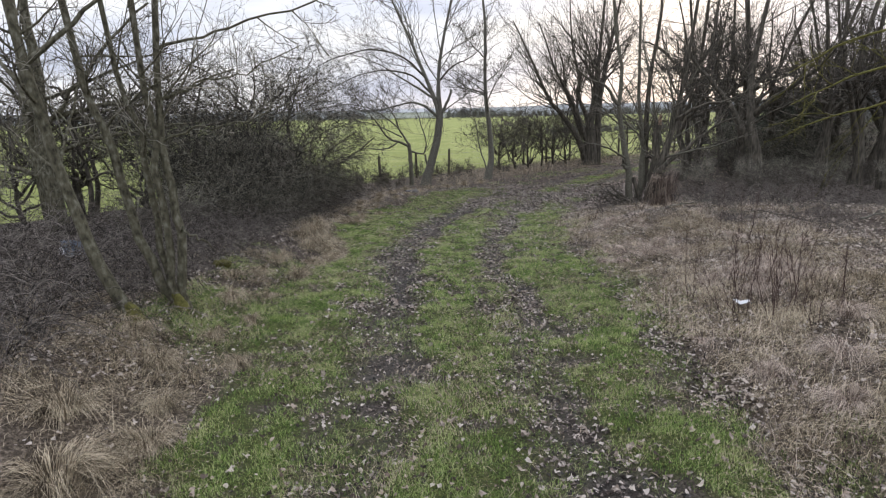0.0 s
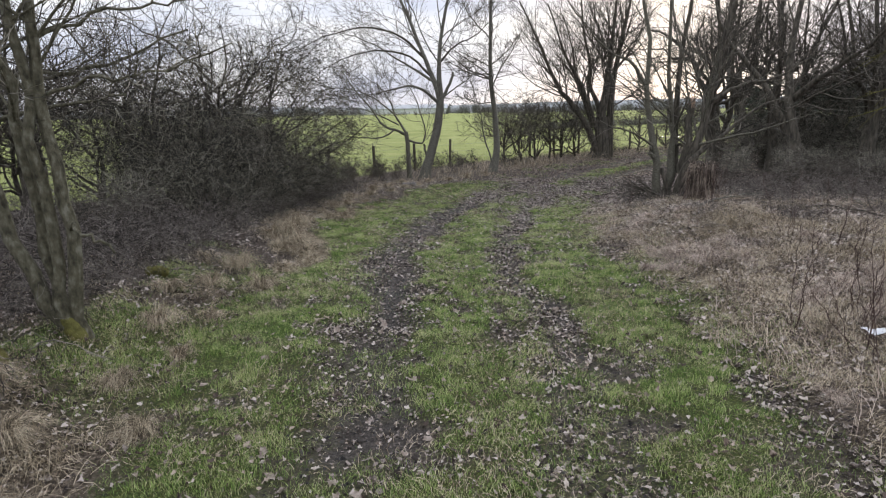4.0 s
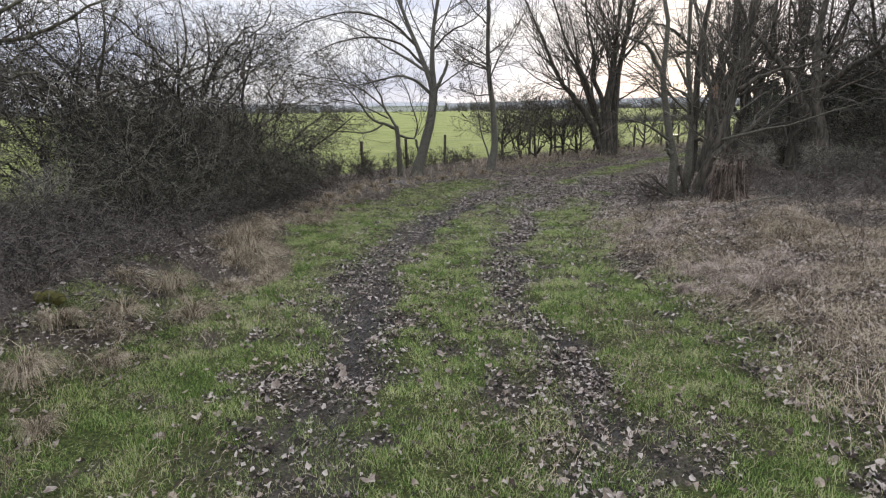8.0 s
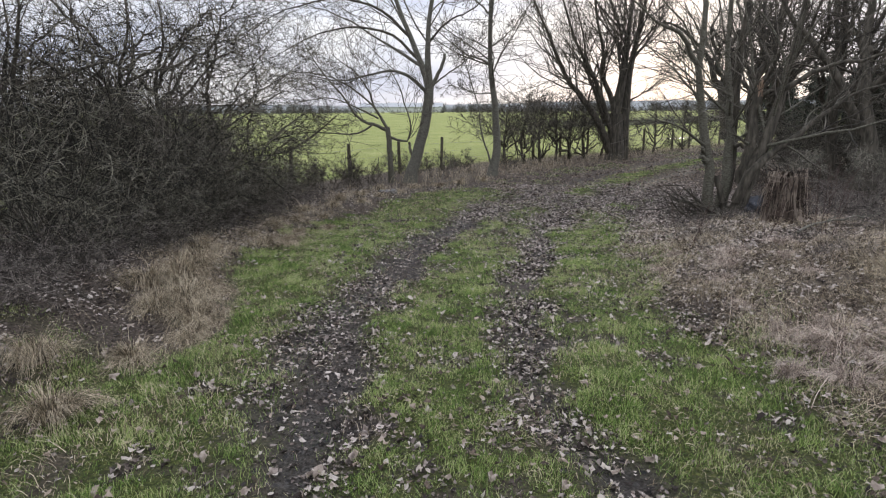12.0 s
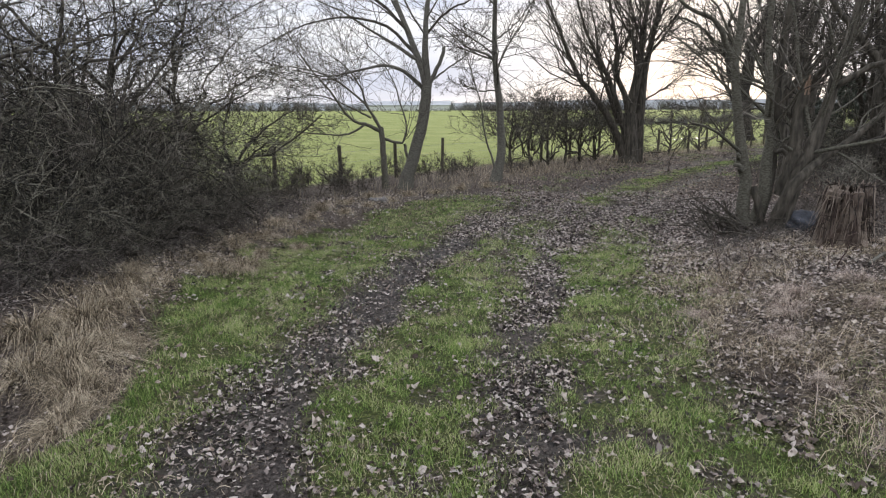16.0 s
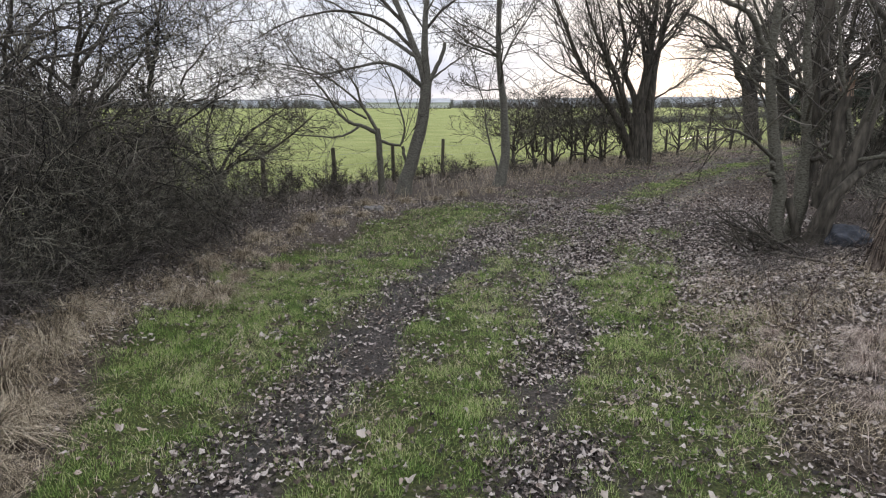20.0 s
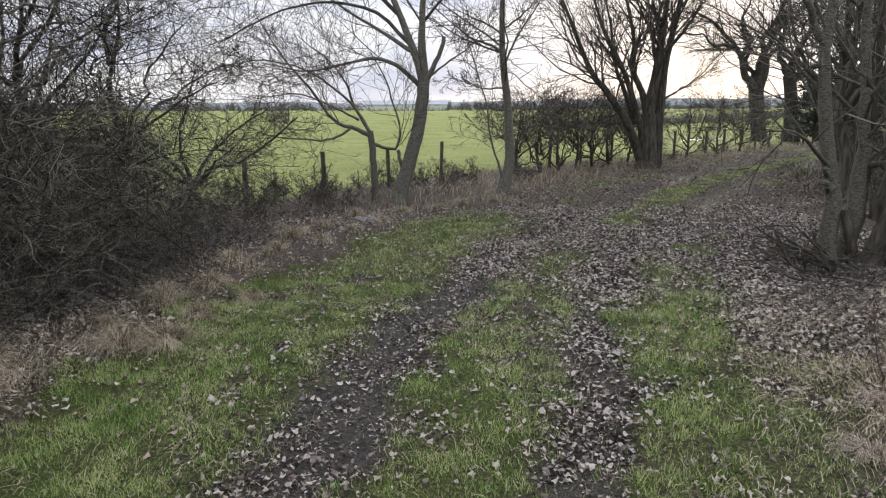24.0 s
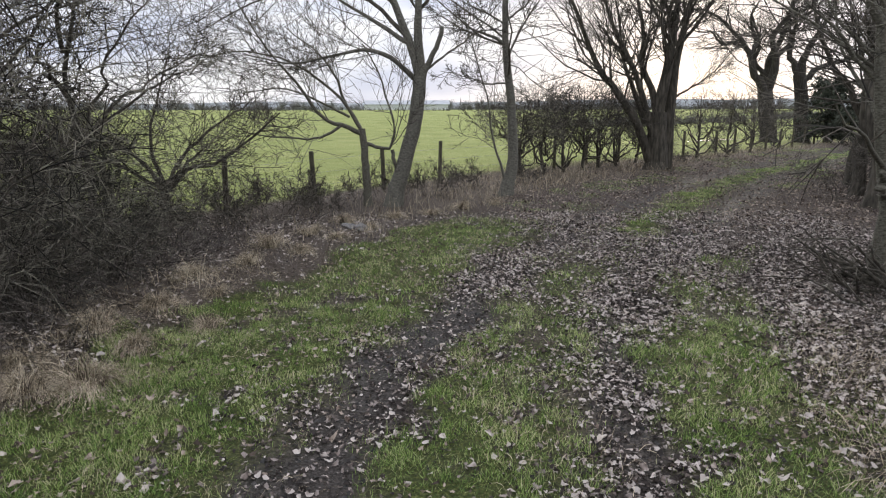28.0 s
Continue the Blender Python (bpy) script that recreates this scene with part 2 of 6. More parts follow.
def shoots(rng, p, r, count, span, length, angle, k=5, thin=0.55, wander=0.12, rise=0.03, least=0.003, tip=0.35):
    """Branches that grow from many lines: count from each one, between the two parts of its length given by span."""
    n, kp, _ = p.shape
    u = (rng.random((n, count)) + np.arange(count)) / count
    u = span[0] + (span[1] - span[0]) * u
    f = u * (kp - 1)
    lo = np.minimum(f.astype(int), kp - 2)
    w = (f - lo)[..., None]
    rows = np.arange(n)[:, None]
    start = p[rows, lo] * (1 - w) + p[rows, lo + 1] * w
    tan = p[rows, lo + 1] - p[rows, lo]
    tan /= np.linalg.norm(tan, axis=2, keepdims=True) + 1e-9
    rad = r[rows, lo] * (1 - w[..., 0]) + r[rows, lo + 1] * w[..., 0]
    size = np.linalg.norm(np.diff(p, axis=1), axis=2).sum(1)[:, None] * rng.uniform(*length, (n, count)) * (1.15 - 0.6 * u)
    side = rng.normal(size=(n, count, 3))
    side -= (side * tan).sum(2, keepdims=True) * tan
    side /= np.linalg.norm(side, axis=2, keepdims=True) + 1e-9
    a = np.radians(rng.uniform(*angle, (n, count)))[..., None]
    way = (np.cos(a) * tan + np.sin(a) * side).reshape(-1, 3)
    start, size = start.reshape(-1, 3), size.reshape(-1)
    line = [start]
    for _ in range(k - 1):
        way = way + rng.normal(size=way.shape) * wander + [0, 0, rise]
        way /= np.linalg.norm(way, axis=1, keepdims=True) + 1e-9
        line.append(line[-1] + way * (size / (k - 1))[:, None])
    line = np.stack(line, 1)
    base = np.maximum(rad.reshape(-1) * thin, least)
    rr = base[:, None] * np.linspace(1, tip, k)[None]
    return line, np.maximum(rr, least * 0.6)


def limb(points, r0, r1, count=14, rng=None, rough=0.012):
    p = spline(points, count)
    if rng is not None:
        p[1:] += rng.normal(size=p[1:].shape) * rough
    s = np.linspace(0, 1, count)
    return p[None], (r0 + (r1 - r0) * s**0.8)[None]


def bare_tree(name, place, label, trunk, limbs, seed, bark, twig, levels, category="tree", group="", turn=0.0, flare=1.35, fineness=0.0055, crook=0.012):
    """A leafless tree: a trunk, its limbs one by one, and branches and twigs that grow from them.
    trunk, limbs: (places, radius at the foot, radius at the end, and a bark of its own where it has one). levels: (count, span, length, angle, rise) for each order of twigs."""
    rng = np.random.default_rng(seed)
    top = thing(name, place, label, category, group, turn)
    lines = []
    if trunk:
        p, r = limb(trunk[0], trunk[1], trunk[2], 18, rng, 0.008)
        r[0] *= 1 + (flare - 1) * np.exp(-np.arange(18) / 1.6)
        bole = part("trunk", tubes(p, r, 12), bark, top)
        if trunk[2] < 0.07:
            lines.append((p, r, 0.45, bole))
    for pts, r0, r1, *own in limbs:
        p, r = limb(pts, r0, r1, 14, rng, crook)
        bough = part("limb", tubes(p, r, 8), own[0] if own else bark, top)
        if np.linalg.norm(p[0, -1] - p[0, 0]) > 1.3:
            lines.append((p, r, 0.28, bough))
    grown = []
    bearers = []
    for p, r, first, bearer in lines:
        c, span, length, angle, rise = levels[0]
        grown.append(shoots(rng, p, r, c, (max(first, span[0]), span[1]), length, angle, 9, 0.36, 0.11, rise, 0.009, 0.12))
        bearers += [bearer] * c
    p, r = np.concatenate([g[0] for g in grown]), np.concatenate([g[1] for g in grown])
    r = np.minimum(r, 0.035)
    for one, rr, bearer in zip(p, r, bearers):
        part("branch", tubes(one[None], rr[None], 5), bark, bearer)
    fine = []
    for k, (c, span, length, angle, rise) in enumerate(levels[1:]):
        p, r = shoots(rng, p, r, c, span, length, angle, 5 if k == 0 else 3, 0.6, 0.15, rise, fineness if k == 0 else fineness * 0.68)
        fine.append(tubes(p, r, 3 if k == 0 else 1))
    if fine:
        tagged(part("crown", joined(fine), twig, top), kind="stuff")
    return top


def shrub(name, place, label, seed, stems, reach, height, bark, twig, levels, category="bush", group="", spread=0.35, lean=(0, 0), radius=0.03, low=0.6, wander=0.2, fine_r=(0.006, 0.0042, 0.003)):
    """A many-stemmed leafless bush."""
    rng = np.random.default_rng(seed)
    top = thing(name, place, label, category, group)
    lines = []
    for k in range(stems):
        a = rng.uniform(0, 2 * np.pi)
        out, tall = reach * rng.uniform(0.3, 1.0), height * rng.uniform(low, 1.0)
        d = np.array([np.cos(a) + lean[0], np.sin(a) + lean[1]])
        b = d * spread * rng.uniform(0.1, 0.6)
        pts = [(b[0], b[1], -0.05), (*(b + d * out * 0.25), tall * 0.45), (*(b + d * out * 0.65), tall * 0.85), (*(b + d * out), tall * rng.uniform(0.75, 1.05))]
        p, r = limb(pts, radius * rng.uniform(0.7, 1.2), 0.003, 12, rng, 0.03)
        part("stem", tubes(p, r, 6), bark, top)
        lines.append((p, r))
    p, r = np.concatenate([x[0] for x in lines]), np.concatenate([x[1] for x in lines])
    fine = []
    for k, (c, span, length, angle, rise) in enumerate(levels):
        p, r = shoots(rng, p, r, c, span, length, angle, (6, 4, 2)[min(k, 2)], 0.6, wander, rise, fine_r[min(k, 2)])
        fine.append(tubes(p, r, (4, 3, 1)[min(k, 2)]))
    tagged(part("crown", joined(fine), twig, top), kind="stuff")
    return top


# ---- the lie of the land ----
def lattice(ix, iy, seed):
    h = np.sin(ix * 127.1 + iy * 311.7 + seed * 74.7) * 43758.5453
    return h - np.floor(h)


def mottle(x, y, size, seed, octaves=3):
    """Smooth noise from 0 to 1."""
    total, weight, amp = 0.0, 0.0, 1.0
    for o in range(octaves):
        u, v = np.asarray(x) / size * 2**o + 17.3 * o, np.asarray(y) / size * 2**o - 9.1 * o
        i, j = np.floor(u), np.floor(v)
        f, g = u - i, v - j
        f, g = f * f * (3 - 2 * f), g * g * (3 - 2 * g)
        a, b = lattice(i, j, seed), lattice(i + 1, j, seed)
        c, d = lattice(i, j + 1, seed), lattice(i + 1, j + 1, seed)
        total = total + amp * ((a * (1 - f) + b * f) * (1 - g) + (c * (1 - f) + d * f) * g)
        weight, amp = weight + amp, amp * 0.5
    return total / weight


def step(a, b, x):
    t = np.clip((x - a) / (b - a), 0, 1)
    return t * t * (3 - 2 * t)


TRACK = spline([(0.42, -40), (0.42, -12), (0.42, 0), (0.42, 4), (0.38, 8), (0.47, 11), (0.8, 13.4), (1.35, 15.05), (2.1, 16.75), (3.15, 18.85), (5.25, 21.9),
                (9.05, 27.3), (14.1, 32.75), (21, 39.5), (30, 48), (60, 75)], 60)
FENCE = np.array([(-40, -21), (-20, 2.6), (-8.1, 16.9), (-5.2, 20.4), (-2.27, 23.9), (0.68, 27.4), (3.4, 30.6), (6.4, 33.3), (9.6, 35.6), (13.7, 38.2), (20, 44), (32, 56), (60, 82), (120, 140)], float)


def beside(line, x, y):
    """The distance from a line, positive to the right of it, and how far along it."""
    x, y = np.asarray(x, float).ravel(), np.asarray(y, float).ravel()
    best, side, along = np.full(x.shape, 1e9), np.zeros(x.shape), np.zeros(x.shape)
    run = 0.0
    for (ax, ay), (bx, by) in zip(line[:-1], line[1:]):
        dx, dy = bx - ax, by - ay
        size = math.hypot(dx, dy)
        t = np.clip(((x - ax) * dx + (y - ay) * dy) / size**2, 0, 1)
        d = np.hypot(x - ax - t * dx, y - ay - t * dy)
        near = d < best
        best = np.where(near, d, best)
        side = np.where(near, np.sign((x - ax) * dy - (y - ay) * dx), side)
        along = np.where(near, run + t * size, along)
        run += size
    return best * side, along


def land(x, y):
    """Height of the ground and the shares of what covers it: green grass, bare mud, leaf litter, dead grass, field."""
    x, y = np.asarray(x, float).ravel(), np.asarray(y, float).ravel()
    s, _ = beside(TRACK, x, y)
    beyond = -beside(FENCE, x, y)[0]
    n1, n2, n3 = mottle(x, y, 1.3, 1), mottle(x, y, 0.45, 2), mottle(x, y, 4.0, 3, 2)
    n4 = mottle(x, y, 0.2, 5, 2)
    sw = s + (n1 - 0.5) * 0.8 + (n2 - 0.5) * 0.55 + (n4 - 0.5) * 0.3
    field = step(0.3, 1.2, beyond)
    bend = step(13.5, 18.5, y + 0.25 * x)
    rut = np.exp(-(((sw + 0.90) / 0.34) ** 2)) + np.exp(-(((sw - 0.94) / 0.30) ** 2))
    mud = np.clip(rut * 1.15, 0, 1) * (0.55 + 0.7 * n2)
    edge_l = 0.22 + 0.38 * np.exp(-(((y - 10.4) / 1.0) ** 2)) - 0.72 * step(11.2, 13.2, y)
    verge_l = step(-2.75 + edge_l, -2.45 + edge_l, sw) * step(-1.0, -1.5, sw) * (1 - step(20.5, 22.5, y + 0.4 * x) * (0.7 + 0.3 * step(0.62, 0.5, n1)))
    centre = step(-0.75, -0.32, sw) * step(0.86, 0.36, sw) * (1 - bend * (0.35 + 0.5 * step(0.62, 0.45, n1)))
    edge_r = 2.28 + 0.15 * np.exp(-(((y - 8.5) / 2.5) ** 2))
    verge_r = step(0.95, 1.5, sw) * (step(edge_r + 0.1, edge_r - 0.2, sw) + 0.75 * step(edge_r + 1.3, edge_r + 0.2, sw) * step(0.42, 0.55, n1)) * (1 - bend)
    verge_r = np.clip(verge_r, 0, 1) * (1 - step(9.5, 12.5, y) * (0.15 + 0.6 * step(0.6, 0.45, n1)))
    tuft_r = step(1.2, 1.5, sw) * step(2.4, 2.0, sw) * step(0.6, 0.7, n1) * bend
    far_strip = step(0.45, 0.2, np.abs(s - 0.1 + (n2 - 0.5) * 0.4)) * step(18.5, 22, y) * (0.42 + 0.5 * step(0.33, 0.52, n1))
    mixed_l = 0.9 * step(-4.3, -3.4, sw) * step(-2.0, -2.4, sw) * step(0.33, 0.5, n1 * 0.5 + n2 * 0.5) * step(4.6, 5.8, y) * step(10.2, 9.0, y)
    green = np.clip(mixed_l + verge_l + centre * 0.95 + verge_r + 0.5 * tuft_r + far_strip, 0, 1) * (1 - field)
    patch = n2 * 0.55 + n4 * 0.45
    green *= 0.12 + 0.88 * step(0.31, 0.53, 0.8 * patch + 0.2 * n1 + 0.04 * step(5, 9, y))
    creep = np.clip(rut, 0, 1) * step(0.42, 0.57, n1 * 0.45 + n2 * 0.55) * np.where(s > 0, 0.12 + 0.5 * step(9, 6, y), 0.08 + 0.65 * step(8, 5, y))
    green = np.clip(np.maximum(green, creep * (1 - field)), 0, 1)
    left = step(-2.45 + edge_l, -2.8 + edge_l, sw) * np.maximum(step(-3.6 + edge_l - 0.5 * step(13, 16, y), -3.0 + edge_l - 0.3 * step(13, 16, y), sw) * (1 - 0.6 * step(12.6, 14, y)), 0.9 * step(9.5, 7.5, y) * step(-8, -6, sw))
    right = step(edge_r - 0.25, edge_r + 0.3, sw) * step(11.0, 5.5, sw) * step(15.5, 12.5, y)
    rough = step(-4.6, -2.6, beyond) * step(0.9, 0.3, beyond) * step(-10, -6, x) * step(2.2, 3.0, np.abs(s))
    far_rough = step(2.2, 3.0, np.abs(s)) * step(26, 32, y) * step(1.5, 0.5, beyond)
    straw = np.clip(np.maximum.reduce([left * step(0.25, 0.5, n1 * 0.6 + n3 * 0.4), right * (0.15 + 0.85 * step(0.41, 0.58, n1 * 0.65 + n3 * 0.35 + 0.2 * step(9.5, 7, y))), rough * (0.25 + 0.75 * step(-1.5, 2, x)), far_rough]), 0, 1) * (1 - green)
    litter = np.clip((1 - green) * (1 - 0.75 * straw) * (1 - field) * (0.35 + 0.9 * n1), 0, 1)
    z = -0.07 * np.clip(rut, 0, 1) * (1 - field) + 0.03 * (n1 - 0.5) + 0.03 * (n2 - 0.5)
    z = z + (0.24 * step(2.4, 4.6, s) * step(17, 11.5, y) + 0.10 * step(2.2, 3.2, s) * step(18, 13, y)) * (1 - field) + 0.16 * (n3 - 0.5) * step(2.6, 4, np.abs(s)) * (1 - field)
    z = z + step(-2.5, -3.9, s) * (0.16 + 0.28 * step(15, 9, y)) * step(22, 17, y) * (1 - field)
    z = z + 0.22 * (n1 - 0.5) * step(2.7, 3.6, s) * step(14, 11, s) * step(20, 15, y)
    z = z - 0.15 * np.exp(-((x - 5.9) ** 2 + (y - 16.6) ** 2) / 1.3)
    z = z + 0.023 * np.clip(np.hypot(x, y) - 62, 0, 130) * step(30, 60, y + 0.3 * np.abs(x))
    return dict(z=z, s=s, green=green, mud=mud * (1 - green) * (1 - field), litter=litter, straw=straw, field=field, beyond=beyond)


def ground_z(x, y):
    return float(land([x], [y])["z"][0])


def ground_material():
    m = bpy.data.materials.new("earth")
    m.use_nodes = True
    n, l = m.node_tree.nodes, m.node_tree.links
    b = n["Principled BSDF"]
    b.inputs["Specular IOR Level"].default_value = 0.25
    co = n.new("ShaderNodeTexCoord")

    def mottled(scale, *colors):
        nz, ramp = n.new("ShaderNodeTexNoise"), n.new("ShaderNodeValToRGB")
        nz.inputs["Scale"].default_value, nz.inputs["Detail"].default_value, nz.inputs["Roughness"].default_value = scale, 8.0, 0.7
        l.new(co.outputs["Object"], nz.inputs["Vector"])
        while len(ramp.color_ramp.elements) < len(colors):
            ramp.color_ramp.elements.new(0.5)
        for k, (e, c) in enumerate(zip(ramp.color_ramp.elements, colors)):
            e.position, e.color = 0.32 + 0.36 * k / (len(colors) - 1), (*c, 1)
        l.new(nz.outputs["Fac"], ramp.inputs["Fac"])
        return ramp.outputs["Color"]

    color = mottled(40, (0.012, 0.010, 0.008), (0.055, 0.044, 0.034), (0.19, 0.155, 0.125))
    for name, other in (
        ("mud", mottled(55, (0.010, 0.0096, 0.009), (0.034, 0.032, 0.030), (0.15, 0.14, 0.132))),
        ("litter", mottled(38, (0.018, 0.014, 0.012), (0.085, 0.068, 0.058), (0.33, 0.28, 0.245))),
        ("straw", mottled(30, (0.02, 0.016, 0.012), (0.115, 0.092, 0.07), (0.34, 0.28, 0.22))),
        ("green", mottled(42, (0.014, 0.018, 0.007), (0.06, 0.078, 0.02), (0.19, 0.205, 0.065))),
        ("field", mottled(0.25, (0.21, 0.25, 0.072), (0.275, 0.315, 0.10), (0.34, 0.355, 0.135))),
    ):
        at, mix = n.new("ShaderNodeAttribute"), n.new("ShaderNodeMix")
        at.attribute_name, mix.data_type = name, "RGBA"
        l.new(at.outputs["Fac"], mix.inputs["Factor"])
        l.new(color, mix.inputs["A"])
        l.new(other, mix.inputs["B"])
        color = mix.outputs["Result"]
    l.new(color, b.inputs["Base Color"])
    wet, rr = n.new("ShaderNodeAttribute"), n.new("ShaderNodeMapRange")
    wet.attribute_name = "mud"
    rr.inputs["To Min"].default_value, rr.inputs["To Max"].default_value = 0.95, 0.6
    l.new(wet.outputs["Fac"], rr.inputs["Value"])
    l.new(rr.outputs["Result"], b.inputs["Roughness"])
    nb, bp = n.new("ShaderNodeTexNoise"), n.new("ShaderNodeBump")
    nb.inputs["Scale"].default_value, nb.inputs["Detail"].default_value = 34.0, 9.0
    bp.inputs["Strength"].default_value, bp.inputs["Distance"].default_value = 1.0, 0.08
    l.new(co.outputs["Object"], nb.inputs["Vector"])
    l.new(nb.outputs["Fac"], bp.inputs["Height"])
    l.new(bp.outputs["Normal"], b.inputs["Normal"])
    return m


def axis_steps(fine_lo, fine_hi, fine, lo, hi, grow=1.12):
    mid = list(np.arange(fine_lo, fine_hi + 1e-6, fine))
    out, d = [mid[-1]], fine
    while out[-1] < hi:
        d *= grow
        out.append(out[-1] + d)
    back, d = [mid[0]], fine
    while back[-1] > lo:
        d *= grow
        back.append(back[-1] - d)
    return np.array(back[:0:-1] + mid + out[1:])


gx, gy = axis_steps(-4.5, 6, 0.09, -1500, 1500), axis_steps(0, 22, 0.09, -600, 2500)
X, Y = np.meshgrid(gx, gy)
L = land(X, Y)
idx = np.arange(X.size).reshape(X.shape)
quads = np.stack([idx[:-1, :-1], idx[:-1, 1:], idx[1:, 1:], idx[1:, :-1]], -1).reshape(-1, 4)
ground_mesh = sheet("ground", np.stack([X.ravel(), Y.ravel(), L["z"]], 1), quads, ground_material(), True)
L["litter"] = L["litter"] * (1 - 0.8 * np.clip(L["mud"], 0, 1))
for key in ("mud", "litter", "straw", "green", "field"):
    ground_mesh.attributes.new(key, "FLOAT", "POINT").data.foreach_set("value", L[key].astype(np.float32))
ground = tagged(new("ground", ground_mesh), "grassy farm track with two muddy ruts, leaf litter and a green field", "ground", kind="structure")

# ---- the trees along the fence ----
up2 = (8, (0.12, 0.98), (0.3, 0.65), (25, 60), 0.05)
up3 = (5, (0.15, 0.98), (0.3, 0.75), (25, 65), 0.03)

bare_tree("tree", (-0.35, 23.0, 0.0), "bare leaning grey-barked tree with a broken stub, beside the fence",
    ([(0, 0, -0.1), (0.1, 0, 0.4), (0.3, 0, 1.0), (0.53, 0, 1.95), (0.64, 0, 2.85)], 0.2, 0.135),
    [([(0.64, 0, 2.7), (0.78, -0.05, 2.95), (0.94, -0.1, 3.25), (1.1, -0.15, 3.69)], 0.07, 0.045),
     ([(0.6, 0, 2.8), (0.34, 0.1, 3.6), (0.02, 0.2, 4.4), (-0.5, 0.3, 5.7), (-1.2, 0.4, 7.2), (-1.7, 0.5, 8.6)], 0.11, 0.02),
     ([(0.3, 0.1, 3.6), (-0.5, 0.2, 4.3), (-1.6, 0.2, 4.5), (-2.8, 0.1, 4.2), (-4.0, 0, 3.6)], 0.05, 0.01, BARK_DARK),
     ([(0.1, 0.2, 4.2), (-0.8, 0.3, 5.0), (-2.0, 0.3, 5.3), (-3.4, 0.2, 5.0), (-4.6, 0.1, 4.4)], 0.05, 0.01, BARK_DARK),
     ([(0.6, -0.1, 4.0), (1.2, -0.2, 4.6), (1.9, -0.3, 4.9), (2.6, -0.3, 5.6)], 0.04, 0.01, BARK_DARK),
     ([(0.64, 0, 2.8), (0.58, -0.1, 3.6), (0.62, -0.15, 4.4), (0.85, -0.2, 5.8), (1.2, -0.3, 7.2), (1.4, -0.3, 9.0)], 0.11, 0.02),
     ([(0.5, 0, 2.7), (0.1, -0.2, 3.05), (-0.33, -0.3, 3.23), (-0.93, -0.5, 3.16), (-1.86, -0.6, 2.95), (-2.8, -0.8, 3.1)], 0.065, 0.012),
     ([(0.4, 0.05, 3.4), (-0.31, 0.3, 3.85), (-0.94, 0.6, 4.25), (-2.0, 0.9, 4.9), (-3.2, 1.0, 5.3)], 0.055, 0.012),
     ([(0.74, 0, 2.85), (1.26, -0.2, 3.22), (1.71, -0.3, 3.53), (2.3, -0.4, 4.2)], 0.03, 0.008)],
    11, BARK_PALE, TWIG_BROWN, [(10, (0.2, 0.97), (0.45, 0.9), (25, 60), 0.03), up2, up3])

bare_tree("tree", (-0.95, 23.0, 0.0), "small crooked bare tree with wide low boughs, beside the fence",
    ([(0.05, 0, -0.1), (0.04, 0, 0.3), (0.02, 0, 0.9), (-0.04, 0, 1.65)], 0.10, 0.075),
    [([(-0.04, 0, 1.6), (-0.5, -0.1, 2.3), (-1.2, -0.2, 2.9), (-2.2, -0.3, 3.2), (-3.2, -0.4, 3.1)], 0.04, 0.01),
     ([(-0.3, 0, 1.9), (-0.9, 0.2, 2.2), (-1.8, 0.3, 2.5), (-2.8, 0.4, 2.4)], 0.032, 0.01),
     ([(-0.04, 0, 1.55), (-0.4, -0.1, 1.72), (-0.78, -0.2, 1.85), (-1.29, -0.3, 2.54), (-1.89, -0.4, 3.31), (-2.4, -0.5, 4.2)], 0.06, 0.012),
     ([(-0.04, 0, 1.6), (-0.37, 0.2, 2.15), (-0.61, 0.3, 2.73), (-1.05, 0.4, 3.3), (-1.7, 0.5, 3.8)], 0.045, 0.01),
     ([(-0.45, -0.1, 1.74), (-0.8, -0.3, 1.5), (-1.21, -0.4, 1.45), (-2.02, -0.6, 1.53), (-2.7, -0.7, 1.8)], 0.035, 0.01),
     ([(0.0, 0, 1.35), (0.3, 0, 1.27), (0.55, 0, 1.24), (0.66, 0, 1.68), (0.5, 0.1, 2.27), (0.36, 0.1, 2.8), (0.0, 0.1, 3.4)], 0.045, 0.012),
     ([(0.8, 0, -0.05), (0.72, 0, 0.6), (0.6, 0, 1.2)], 0.05, 0.04)],
    12, BARK_STEM, TWIG_BROWN, [(9, (0.25, 0.97), (0.45, 0.9), (25, 60), 0.04), up2, up3])

